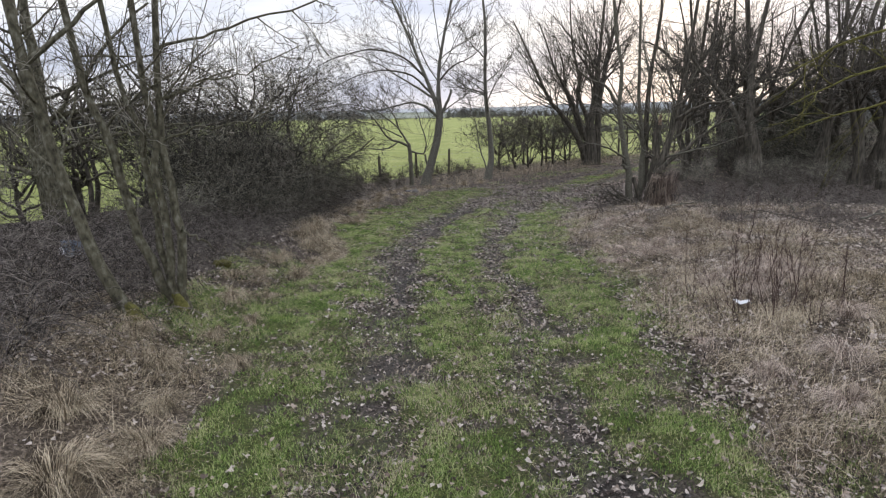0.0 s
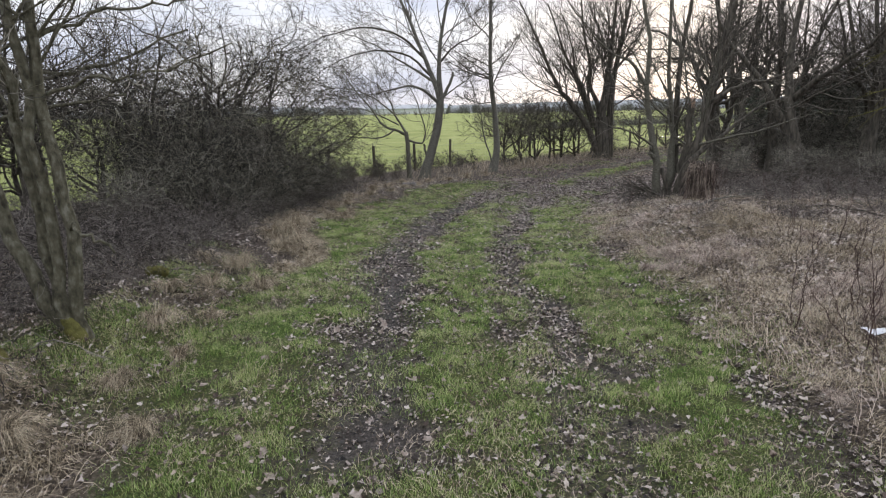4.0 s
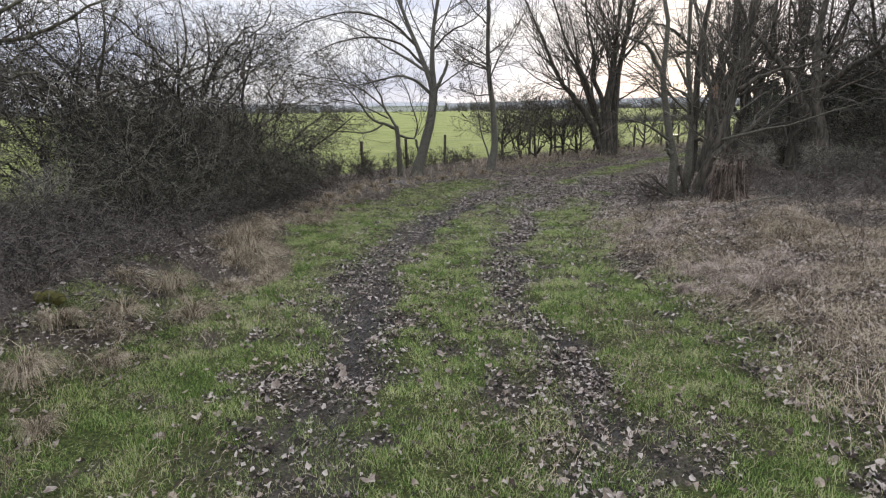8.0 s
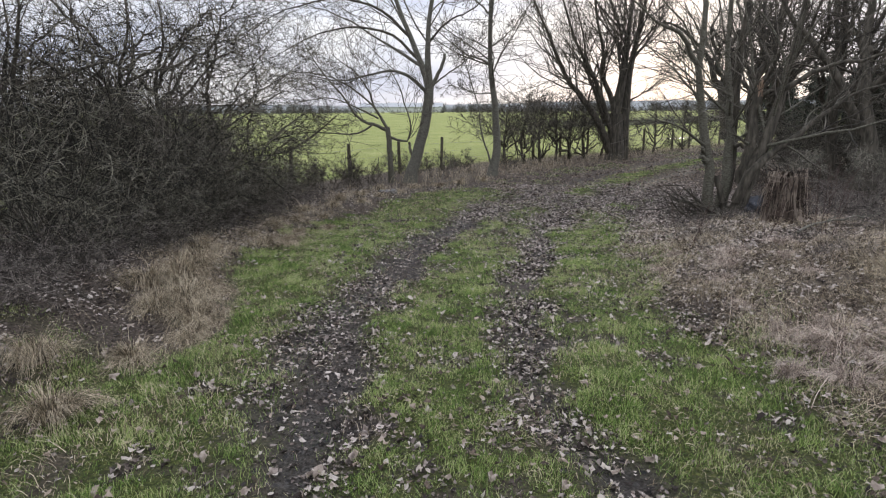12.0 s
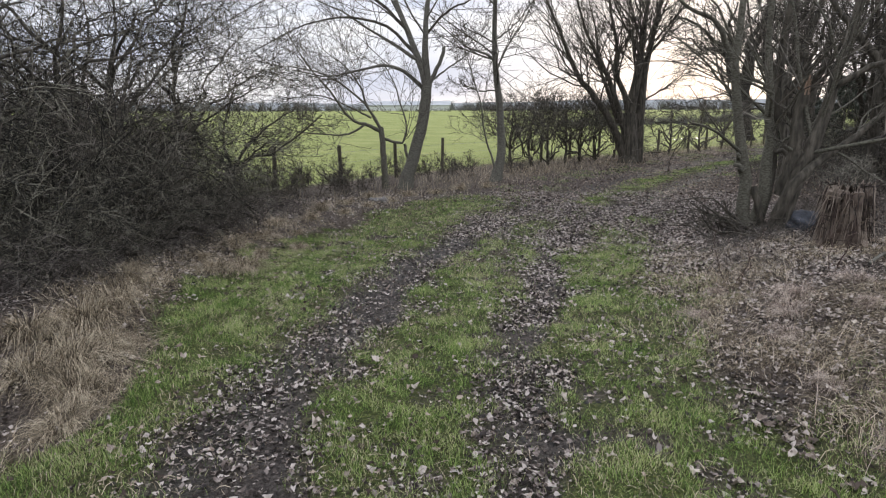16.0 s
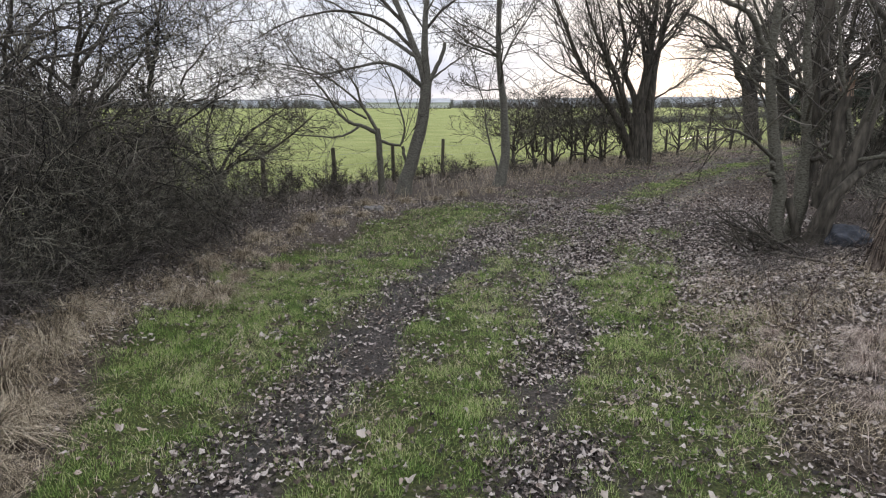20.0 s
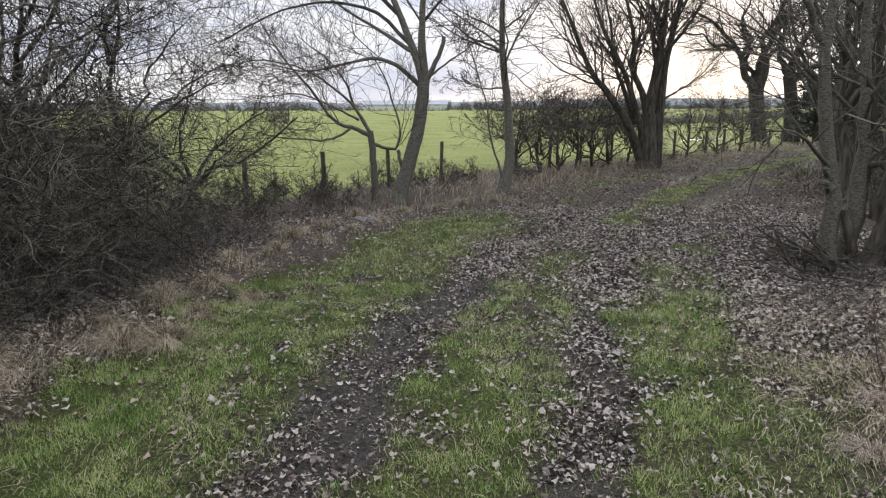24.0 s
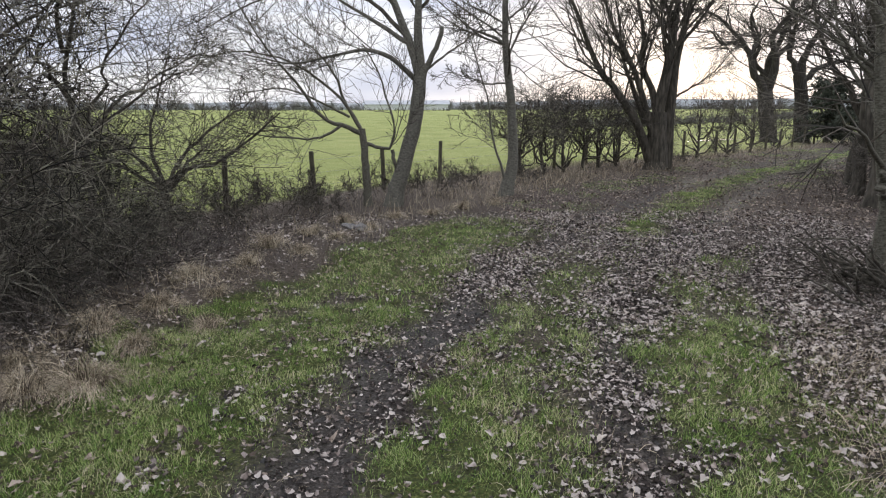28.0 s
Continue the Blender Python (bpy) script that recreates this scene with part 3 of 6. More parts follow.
bare_tree("tree", (2.3, 24.3, 0.0), "slender upright bare tree with a mossy foot, beside the fence",
    ([(-0.06, 0, -0.1), (0.05, 0, 0.4), (0.14, 0, 1.0), (0.08, 0, 2.0), (-0.05, 0, 3.06), (-0.13, 0, 4.0), (-0.1, 0, 6.2), (-0.25, 0.1, 8.0), (-0.2, 0.1, 10.5)], 0.17, 0.025),
    [([(-0.13, 0, 3.5), (-0.42, -0.1, 3.68), (-0.87, -0.2, 3.82), (-1.43, -0.3, 4.22), (-2.1, -0.4, 4.8)], 0.045, 0.01),
     ([(-0.07, 0, 2.65), (-0.49, 0.1, 2.64), (-0.86, 0.2, 2.78), (-1.59, 0.3, 2.95)], 0.025, 0.007),
     ([(-0.05, -0.05, 0.4), (-0.22, -0.1, 0.95), (-0.4, -0.1, 1.48), (-0.49, -0.15, 2.28), (-0.86, -0.2, 3.34), (-1.1, -0.3, 4.4)], 0.035, 0.01),
     ([(-0.13, 0, 4.0), (0.5, 0.1, 4.5), (1.2, 0.2, 5.4)], 0.03, 0.008),
     ([(-0.1, 0, 5.0), (-0.8, 0.1, 5.7), (-1.5, 0.2, 6.9)], 0.035, 0.008)],
    13, BARK_PALE, TWIG_BROWN, [(13, (0.25, 0.97), (0.2, 0.5), (30, 65), 0.04), up2, up3])

bare_tree("tree", (8.4, 31.3, 0.0), "large bare tree with many trunks from one stool, beside the track",
    ([(0, 0, -0.15), (0.05, 0, 0.4), (-0.02, 0, 1.2), (-0.05, 0, 2.0)], 0.42, 0.30),
    [([(0.05, 0, 0.3), (-0.05, 0, 1.79), (0.13, -0.1, 3.4), (0.21, -0.2, 4.83), (0.31, -0.2, 6.2), (0.5, -0.3, 9.5)], 0.30, 0.04),
     ([(0.42, 0.1, -0.1), (0.42, 0.1, 2.15), (0.48, 0.1, 3.64), (0.76, 0.2, 5.07), (1.1, 0.3, 6.8), (1.6, 0.4, 9.5)], 0.24, 0.04),
     ([(-0.2, 0, 0.3), (-0.76, -0.1, 1.54), (-1.61, -0.3, 2.67), (-2.28, -0.4, 3.41), (-2.84, -0.5, 4.5), (-3.5, -0.6, 5.8), (-4.3, -0.7, 7.4)], 0.19, 0.03),
     ([(-0.2, -0.1, 1.2), (-0.45, -0.2, 1.79), (-0.99, -0.5, 3.05), (-1.57, -0.7, 4.01), (-2.25, -0.9, 5.2), (-3.0, -1, 7.2)], 0.16, 0.03),
     ([(-0.05, 0, 1.8), (-0.25, 0.1, 2.66), (-0.66, 0.2, 3.65), (-0.66, 0.3, 4.72), (-1.0, 0.4, 6.2), (-1.2, 0.5, 8.8)], 0.16, 0.03),
     ([(-0.4, 0.2, 1.6), (-0.84, 0.4, 2.8), (-1.25, 0.6, 3.9), (-1.38, 0.8, 5.2), (-1.9, 1.0, 7.0)], 0.12, 0.02),
     ([(0.45, 0.1, 2.45), (0.8, 0, 2.7), (1.31, -0.1, 3.03), (1.85, -0.2, 3.5), (2.4, -0.3, 4.3)], 0.05, 0.01),
     ([(0.6, 0.2, 4.3), (1.3, 0.3, 5.1), (2.1, 0.5, 6.6)], 0.08, 0.015)],
    14, BARK_DARK, TWIG_BROWN, [(20, (0.25, 0.98), (0.3, 0.65), (20, 50), 0.06), up2, up3])

# far oaks on the bend
OAK = [(12, (0.15, 0.97), (0.35, 0.75), (30, 75), 0.02), (9, (0.12, 0.98), (0.3, 0.65), (25, 60), 0.04), (5, (0.15, 0.98), (0.3, 0.75), (25, 65), 0.02)]
bare_tree("oak_tree", (23.2, 51, 0.0), "old bare oak with twisted dark limbs, far along the track",
    ([(0, 0, -0.1), (-0.2, 0, 0.8), (-0.45, 0, 2.0), (-0.7, 0, 3.3)], 0.5, 0.42),
    [([(-0.75, 0, 3.1), (-1.2, 0, 4.1), (-1.75, 0, 4.9), (-2.0, 0.2, 6.1), (-2.8, 0.4, 7.0), (-4.1, 0.5, 8.2), (-5.8, 0.5, 8.7)], 0.34, 0.06),
     ([(-0.65, 0, 3.1), (-0.35, 0, 4.3), (-0.3, -0.2, 5.2), (-0.7, -0.3, 6.4), (-0.2, -0.5, 7.8), (0.2, -0.7, 9.1), (0.0, -1, 11)], 0.36, 0.06),
     ([(-1.9, 0.2, 5.6), (-1.3, 0.5, 6.6), (-1.7, 0.8, 7.9), (-1.2, 0.9, 9.6)], 0.2, 0.05),
     ([(-0.4, -0.2, 5.4), (0.5, 0, 6.4), (0.8, 0.3, 7.6), (2.2, 0.5, 8.6)], 0.2, 0.05),
     ([(-2.3, 0.3, 6.4), (-3.6, 0.2, 6.5), (-5.0, 0, 7.2), (-6.6, 0, 7.1)], 0.13, 0.03)],
    15, BARK_OAK_BACKLIT, TWIG_DARK, OAK, category="tree", group="far oaks", crook=0.06)
bare_tree("oak_tree", (24.1, 52.5, 0.0), "old bare oak with twisted dark limbs, far along the track",
    ([(0, 0, -0.1), (-0.3, 0, 1.4), (-0.5, 0, 2.8), (-0.8, 0, 4.3)], 0.42, 0.34),
    [([(-0.8, 0, 4.1), (-0.55, 0, 6.0), (0.3, 0.2, 7.9), (0.8, 0.3, 9.4), (0.6, 0.4, 11)], 0.3, 0.05),
     ([(-0.8, 0, 4.2), (-1.5, 0.3, 5.4), (-1.3, 0.6, 7.0), (-2.0, 0.6, 8.6)], 0.22, 0.05)],
    16, BARK_OAK_BACKLIT, TWIG_DARK, OAK, category="tree", group="far oaks", crook=0.06)
bare_tree("oak_tree", (25.4, 51, 0.0), "old bare oak with twisted dark limbs, far along the track",
    ([(0, 0, -0.1), (-0.2, 0, 1.6), (-0.4, 0, 3.2), (-0.7, 0, 4.5)], 0.46, 0.38),
    [([(-0.7, 0, 4.3), (-0.4, 0, 6.0), (0.7, 0, 7.9), (1.4, 0.3, 9.6)], 0.32, 0.05),
     ([(-0.5, 0, 3.9), (0.3, 0, 4.6), (1.9, 0.2, 5.3), (3.9, 0.3, 6.0), (5.6, 0.3, 6.2)], 0.26, 0.05),
     ([(-0.7, 0, 4.4), (-1.4, 0.3, 6.1), (-1.0, 0.6, 8.0), (-1.6, 0.6, 9.5)], 0.24, 0.05)],
    17, BARK_OAK_BACKLIT, TWIG_DARK, OAK, category="tree", group="far oaks", crook=0.06)

# the pale many-stemmed tree on the bank
bare_tree("tree", (6.05, 16.85, -0.1), "grey-barked bare tree with a cluster of stems on the bank",
    None,
    [([(0.03, 0, -0.3), (-0.02, 0, 0.1), (-0.1, 0, 0.6), (-0.22, 0, 1.36), (-0.36, 0, 2.15), (-0.51, 0, 3.02), (-0.45, 0, 3.9), (-0.7, 0.1, 5.4), (-0.9, 0.2, 8.0)], 0.15, 0.03),
     ([(0.2, 0.15, -0.3), (0.31, 0.2, 0.5), (0.36, 0.2, 1.12), (0.31, 0.2, 1.89), (0.23, 0.2, 2.67), (0.14, 0.2, 3.93), (0.0, 0.2, 7.5)], 0.15, 0.03),
     ([(0.38, 0.3, 0.5), (0.5, 0.35, 1.0), (0.5, 0.35, 1.88), (0.49, 0.35, 2.68), (0.54, 0.35, 3.95), (0.75, 0.4, 5.5), (0.8, 0.5, 7.8)], 0.14, 0.03, BARK_DARK),
     ([(0.36, -0.1, -0.3), (0.49, -0.15, 0.17), (0.67, -0.15, 0.94), (0.86, -0.15, 1.53), (1.04, -0.15, 2.15), (1.16, -0.15, 2.9), (1.32, -0.15, 3.86), (1.7, -0.2, 7.2)], 0.19, 0.04, BARK_DARK),
     ([(0.55, 0, 0.7), (0.6, -0.05, 1.04), (0.65, -0.05, 1.52), (0.68, -0.05, 1.94), (0.7, -0.05, 2.5)], 0.13, 0.095, BARK_DARK),
     ([(0.4, -0.2, 0.35), (0.6, -0.35, 0.95), (0.88, -0.35, 1.23), (1.35, -0.35, 1.64), (1.92, -0.35, 2.12), (2.5, -0.4, 2.5), (3.0, -0.3, 2.6)], 0.11, 0.012, BARK_DARK),
     ([(0.35, -0.15, -0.3), (0.2, -0.12, 0.3), (0.02, -0.1, 0.83)], 0.08, 0.06, BARK_DARK),
     ([(-0.2, -0.05, 1.1), (-0.3, -0.12, 1.22), (-0.36, -0.15, 1.42)], 0.05, 0.035),
     ([(0.34, 0.2, 1.5), (0.62, 0.0, 1.35), (0.9, -0.2, 1.05)], 0.05, 0.03, BARK_DARK),
     ([(-0.5, 0, 3.0), (-0.95, -0.2, 3.5), (-1.6, -0.4, 3.8), (-2.3, -0.5, 4.4)], 0.06, 0.012),
     ([(1.1, -0.15, 2.5), (1.7, -0.5, 2.9), (2.5, -0.8, 3.1), (3.3, -1.0, 3.7)], 0.06, 0.012, BARK_DARK),
     ([(0.3, 0.2, 2.0), (0.0, -0.3, 2.4), (-0.5, -0.7, 2.6), (-1.0, -0.9, 3.1)], 0.035, 0.01)],
    18, BARK_STEM, TWIG_BROWN, [(8, (0.35, 0.97), (0.25, 0.55), (30, 70), 0.03), (6, (0.12, 0.98), (0.3, 0.65), (25, 60), 0.05), (3, (0.15, 0.98), (0.3, 0.75), (25, 65), 0.03)], crook=0.02)
# torn pale wood at the head of the broken stem
crag = np.random.default_rng(181)
snag = thing("broken_stem_head", (6.75, 16.8, 2.34), "torn pale wood at the head of the snapped stem", "snag")
for k in range(9):
    a = k * 0.7 + crag.uniform(-0.2, 0.2)
    q, r = limb([(0.06 * np.cos(a), 0.06 * np.sin(a), -0.05), (0.07 * np.cos(a), 0.07 * np.sin(a), 0.1), (0.075 * np.cos(a), 0.075 * np.sin(a), crag.uniform(0.15, 0.34))], 0.035, 0.006, 6, crag, 0.006)
    part("splinter", tubes(q, r, 5), TORN, snag)

# ---- trees of the near side ----
az, bz, cz = ground_z(-3.3, 5.4), ground_z(-3.08, 6.1), ground_z(-7.85, 11.2)
FEW = [(6, (0.15, 0.98), (0.3, 0.65), (25, 60), 0.03), (3, (0.15, 0.98), (0.3, 0.7), (25, 65), 0.02)]
bare_tree("tree", (-3.3, 5.4, az), "leaning mossy grey tree with a single trunk in dead grass",
    ([(0.06, 0, -0.15), (0.02, 0, -0.05), (-0.09, 0, 0.1), (-0.31, 0, 0.57), (-0.48, 0, 1.15), (-0.59, 0, 1.65), (-0.73, 0, 2.42), (-0.84, 0, 3.32), (-0.9, 0.1, 4.8), (-0.85, 0.2, 6.8)], 0.088, 0.04),
    [([(-0.56, 0, 1.55), (-0.75, 0.1, 1.75), (-1.1, 0.2, 1.95), (-1.7, 0.3, 2.5)], 0.03, 0.01), ([(-0.68, 0, 2.2), (-1.2, 0.3, 2.8), (-1.8, 0.6, 3.5)], 0.035, 0.01), ([(-0.78, 0, 2.8), (-0.2, 0.3, 3.4), (0.4, 0.6, 4.2)], 0.035, 0.01)],
    19, BARK_GREEN, TWIG_GREY, [(5, (0.5, 0.97), (0.15, 0.4), (40, 80), 0.02)] + FEW, crook=0.02)
bare_tree("tree", (-3.08, 6.1, bz), "grey-green bare tree with four stems fanning from one foot",
    None,
    [([(0.02, 0, -0.15), (-0.07, 0, 0.07), (-0.23, 0, 0.38), (-0.4, 0, 0.86), (-0.51, 0, 1.45), (-0.62, 0, 2.0), (-0.74, 0, 2.43), (-0.87, 0, 3.0), (-1.15, 0.1, 5.8)], 0.076, 0.038),
     ([(-0.04, 0.1, -0.15), (-0.11, 0.1, 0.16), (-0.19, 0.1, 0.66), (-0.25, 0.1, 1.26), (-0.29, 0.1, 2.0), (-0.36, 0.1, 2.43), (-0.5, 0.1, 2.96), (-0.85, 0.3, 5.4)], 0.056, 0.028),
     ([(0.0, 0.0, -0.15), (-0.04, 0, 0.07), (-0.06, 0, 0.56), (-0.1, 0, 1.15), (-0.1, 0, 1.88), (-0.12, 0, 2.53), (-0.18, 0, 3.0), (-0.2, 0.1, 6.0)], 0.062, 0.032),
     ([(0.06, 0.05, -0.15), (0.0, 0.05, 0.11), (0.07, 0.05, 0.85), (0.02, 0.05, 1.37), (-0.02, 0.05, 1.88), (0.0, 0.05, 2.53), (0.06, 0.05, 3.1), (0.3, 0.1, 5.8)], 0.07, 0.034),
     ([(0.1, 0.0, 1.02), (0.2, -0.1, 0.98), (0.33, -0.1, 0.9), (0.51, -0.1, 0.79)], 0.02, 0.012),
     ([(-0.02, 0.05, 2.05), (0.26, 0.1, 2.18), (0.6, 0.15, 2.21), (0.94, 0.2, 2.25), (1.5, 0.4, 2.5)], 0.018, 0.006),
     ([(0.02, 0.05, 3.1), (0.44, 0.1, 3.22), (0.98, 0.15, 3.36), (1.78, 0.2, 3.6), (2.6, 0.3, 4.0)], 0.02, 0.008),
     ([(-0.02, 0.05, 2.5), (0.4, 0.3, 2.75), (0.9, 0.5, 2.85), (1.6, 0.7, 3.2)], 0.018, 0.006),
     ([(-0.5, 0, 1.5), (-0.8, 0.3, 1.9), (-1.2, 0.5, 2.1), (-1.9, 0.7, 2.7)], 0.028, 0.008)],
    20, BARK_GREEN, TWIG_GREY, [(4, (0.5, 0.97), (0.15, 0.4), (40, 80), 0.02)] + FEW, crook=0.018)
bare_tree("tree", (-7.85, 11.2, cz), "stout old grey tree with two trunks behind the undergrowth",
    ([(0.15, 0, -0.3), (0.1, 0, 0.3), (0.01, 0, 1.58), (0.08, 0, 2.6), (0.11, 0, 3.56), (0.07, 0, 4.61), (0.3, 0, 7.8)], 0.2, 0.06),
    [([(-0.02, 0, -0.3), (-0.14, 0.1, 1.01), (-0.24, 0.1, 2.48), (-0.33, 0.2, 4.2), (-0.8, 0.3, 7.0)], 0.19, 0.05),
     ([(0.0, 0, 1.9), (0.23, 0, 2.3), (0.91, 0, 3.0), (1.58, 0, 3.75), (2.4, 0.1, 4.6)], 0.07, 0.02),
     ([(0, 0, 1.6), (1.0, -0.2, 1.9), (2.1, -0.4, 2.1), (3.2, -0.6, 2.2)], 0.055, 0.015),
     ([(0.05, 0, 2.3), (1.2, 0.2, 2.6), (2.4, 0.3, 2.7), (3.9, 0.2, 3.3)], 0.06, 0.015),
     ([(-0.05, 0, 1.2), (-1.0, -0.2, 1.6), (-2.2, -0.4, 1.8)], 0.055, 0.015)],
    21, BARK_GREEN, TWIG_BROWN, [(10, (0.2, 0.97), (0.2, 0.45), (30, 75), 0.03), up2, up3], crook=0.03)
for x, y, z, r in ((-3.3, 5.4, az, 0.13), (-3.08, 6.1, bz, 0.1)):
    q, w = limb([(0.02, -0.03, -0.08), (0.0, -0.03, 0.06), (-0.06, -0.03, 0.17)], r, 0.05, 8, np.random.default_rng(9), 0.006)
    tagged(new("moss_cushion", sheet("moss_cushion", *tubes(q, w, 12), MOSS, True)), "yellow-green moss cushion round the foot of a trunk", "moss", "moss cushions").matrix_world = pose(x, y, z)

# woodland behind the bank
wood = [(11.35, 19.85, 0.27, 22), (12.2, 22.6, 0.2, 23), (13.7, 19.7, 0.14, 24), (14.6, 19.3, 0.24, 25), (15.3, 18.9, 0.2, 34), (14.1, 20.6, 0.16, 35), (9.9, 22.5, 0.17, 26), (16.0, 20.5, 0.22, 28), (16.4, 23.4, 0.24, 29), (14.0, 28.0, 0.2, 30), (18.5, 29.0, 0.2, 31), (17.0, 18.5, 0.2, 32), (12.2, 26.5, 0.18, 33), (13.0, 24.5, 0.16, 36), (15.2, 25.5, 0.2, 37), (19.5, 25.0, 0.22, 38), (10.9, 24.4, 0.15, 39)]
for x, y, r, seed in wood:
    rng = np.random.default_rng(seed)
    k = rng.uniform(-0.5, 0.5, (6, 2))
    bare_tree("tree", (x, y, ground_z(x, y) - 0.05), "bare dark woodland tree standing among undergrowth",
        ([(0, 0, -0.1), (*k[0] * 0.2, 1.0), (*k[1] * 0.6, 2.5), (*k[2] * 1.2, 4.5), (*k[3] * 2.6, 9.0)], r, 0.04),
        [([(*k[1] * 0.5, 1.9 + k[4, 0]), (*(k[4] * 2.4), 3.0), (*(k[4] * 5.0), 4.3), (*(k[4] * 6.6), 6.4)], r * 0.55, 0.02),
         ([(*k[1] * 0.4, 2.4 + k[5, 0]), (*(k[5] * 2.4), 3.3), (*(k[5] * 5.0), 4.0), (*(k[5] * 7.5), 5.2)], r * 0.45, 0.015),
         ([(*k[2] * 0.6, 3.4), (*(-k[5] * 2.4), 4.2), (*(-k[5] * 4.0), 5.6)], r * 0.45, 0.015)],
        seed, BARK_DARK, TWIG_BROWN, [(10, (0.12, 0.97), (0.25, 0.6), (30, 80), 0.02), (7, (0.12, 0.98), (0.3, 0.65), (25, 60), 0.03), (3, (0.15, 0.98), (0.3, 0.75), (25, 65), 0.03)], group="woodland trees", fineness=0.0075, crook=0.035)

# ---- bushes ----
DENSE = [(9, (0.1, 0.97), (0.25, 0.7), (25, 75), -0.05), (6, (0.1, 0.98), (0.3, 0.75), (30, 75), -0.04), (1, (0.1, 0.98), (0.4, 0.9), (35, 80), 0.0)]
AIRY = [(8, (0.25, 0.97), (0.25, 0.55), (30, 70), 0.03), (6, (0.1, 0.98), (0.3, 0.65), (30, 75), 0.02), (3, (0.1, 0.98), (0.35, 0.7), (35, 75), 0.0)]
thicket = [shrub("thicket_bush", (-4.2, 12.0, 0), "dense dark tangle of bare thorny twigs beside the track", 50 + k, 18, 1.9, 2.5, BARK_DARK, (TWIG_DARK, TWIG_DARK, TWIG_BROWN)[k], DENSE, group="thicket", spread=0.7, radius=0.016, low=0.15, wander=0.2, fine_r=(0.0062, 0.0042, 0.003)) for k in range(3)]
spots = [(-4.4, 12.4, 0.95), (-5.4, 11.8, 0.7), (-4.0, 14.2, 0.9), (-5.4, 13.8, 1.05), (-3.7, 16.0, 0.8), (-5.0, 16.2, 1.0), (-4.9, 14.9, 0.95), (-4.5, 18.0, 0.8),
         (-5.8, 18.2, 0.9), (-6.6, 16.6, 0.95), (-6.4, 20.0, 0.9), (-8.2, 17.8, 1.2), (-4.9, 19.4, 0.7), (-3.9, 15.0, 0.95), (-4.9, 17.0, 1.0), (-3.4, 12.7, 0.5), (-3.3, 13.9, 0.5), (-3.1, 15.2, 0.5), (-3.0, 16.6, 0.55), (-3.7, 11.4, 0.5)]
for k, (x, y, size) in enumerate(spots):
    m = pose(x, y, ground_z(x, y) - 0.03, 0, 0, 67 * k)
    if k < 3:
        thicket[k].matrix_world = m @ Matrix.Scale(size, 4)
    else:
        copy_thing(thicket[k % 3], m).scale = (size, size, size)
for k, (x, y, size) in enumerate([(12.9, 23.8, 0.9), (14.8, 25.4, 1.0), (16.6, 27.0, 1.1), (18.4, 29.0, 1.2), (20.4, 31.2, 1.2), (22.8, 33.6, 1.3), (15.8, 22.6, 1.0), (18.0, 24.8, 1.1)]):
    ob = copy_thing(thicket[k % 3], pose(x, y, ground_z(x, y) - 0.03, 0, 0, 53 * k))
    ob.scale = (size * 1.2, size * 1.2, size)
    tagged(ob, "dense dark understory of bare twigs in the wood", "bush", "understory")



def hedge_thorn(seed):
    rng = np.random.default_rng(seed)
    arms = []
    for j in range(8):
        a, h, out = j * 0.8 + rng.uniform(-0.3, 0.3), rng.uniform(0.08, 1.1), rng.uniform(0.7, 1.4)
        d = np.array([np.cos(a), np.sin(a)])
        arms.append(([(0.02 * d[0], 0.02 * d[1], h), (*(d * out * 0.45), h + rng.uniform(0.2, 0.6)), (*(d * out * 0.8), h + rng.uniform(0.5, 1.1)), (*(d * out * 1.1), h + rng.uniform(0.6, 1.6))], 0.03, 0.006))
    lean = rng.normal(size=2) * 0.12
    return bare_tree("hawthorn", (0, 0, 0), "small bare hawthorn in the hedge row along the fence",
        ([(0, 0, -0.1), (*lean, 0.6), (*(lean * 0.5), 1.3), (*(-lean), 2.2)], 0.055, 0.012), arms, seed, BARK_DARK, TWIG_BROWN,
        [(7, (0.2, 0.97), (0.4, 0.9), (30, 80), 0.02), (6, (0.12, 0.98), (0.35, 0.75), (30, 80), 0.0), (3, (0.15, 0.98), (0.4, 0.8), (30, 80), 0.0)], group="hedge row", fineness=0.0065, crook=0.03)


haws = [hedge_thorn(70 + k) for k in range(3)]
rows = [(-8.3, 15.9, 1.3), (-9.3, 14.7, 1.35), (-10.2, 13.6, 1.3), (-11.2, 12.4, 1.3), (-7.5, 17.0, 1.3), (-6.9, 18.6, 1.0), (-5.6, 21.4, 0.8), (3.3, 29.0, 1.05), (4.2, 29.8, 1.2), (5.0, 30.6, 1.25), (5.8, 31.4, 1.2), (6.6, 32.1, 1.25), (7.5, 33.0, 1.2), (8.6, 34.2, 1.1), (11.8, 35.8, 1.2), (14.4, 38.4, 1.2), (16.5, 40.5, 1.2), (19.0, 43.0, 1.2)]
for k, (x, y, size) in enumerate(rows):
    m = pose(x, y, ground_z(x, y) - 0.03, 0, 0, 101 * k)
    if k < 3:
        haws[k].matrix_world = m @ Matrix.Scale(size, 4)
    else:
        copy_thing(haws[k % 3], m).scale = (size, size, size)

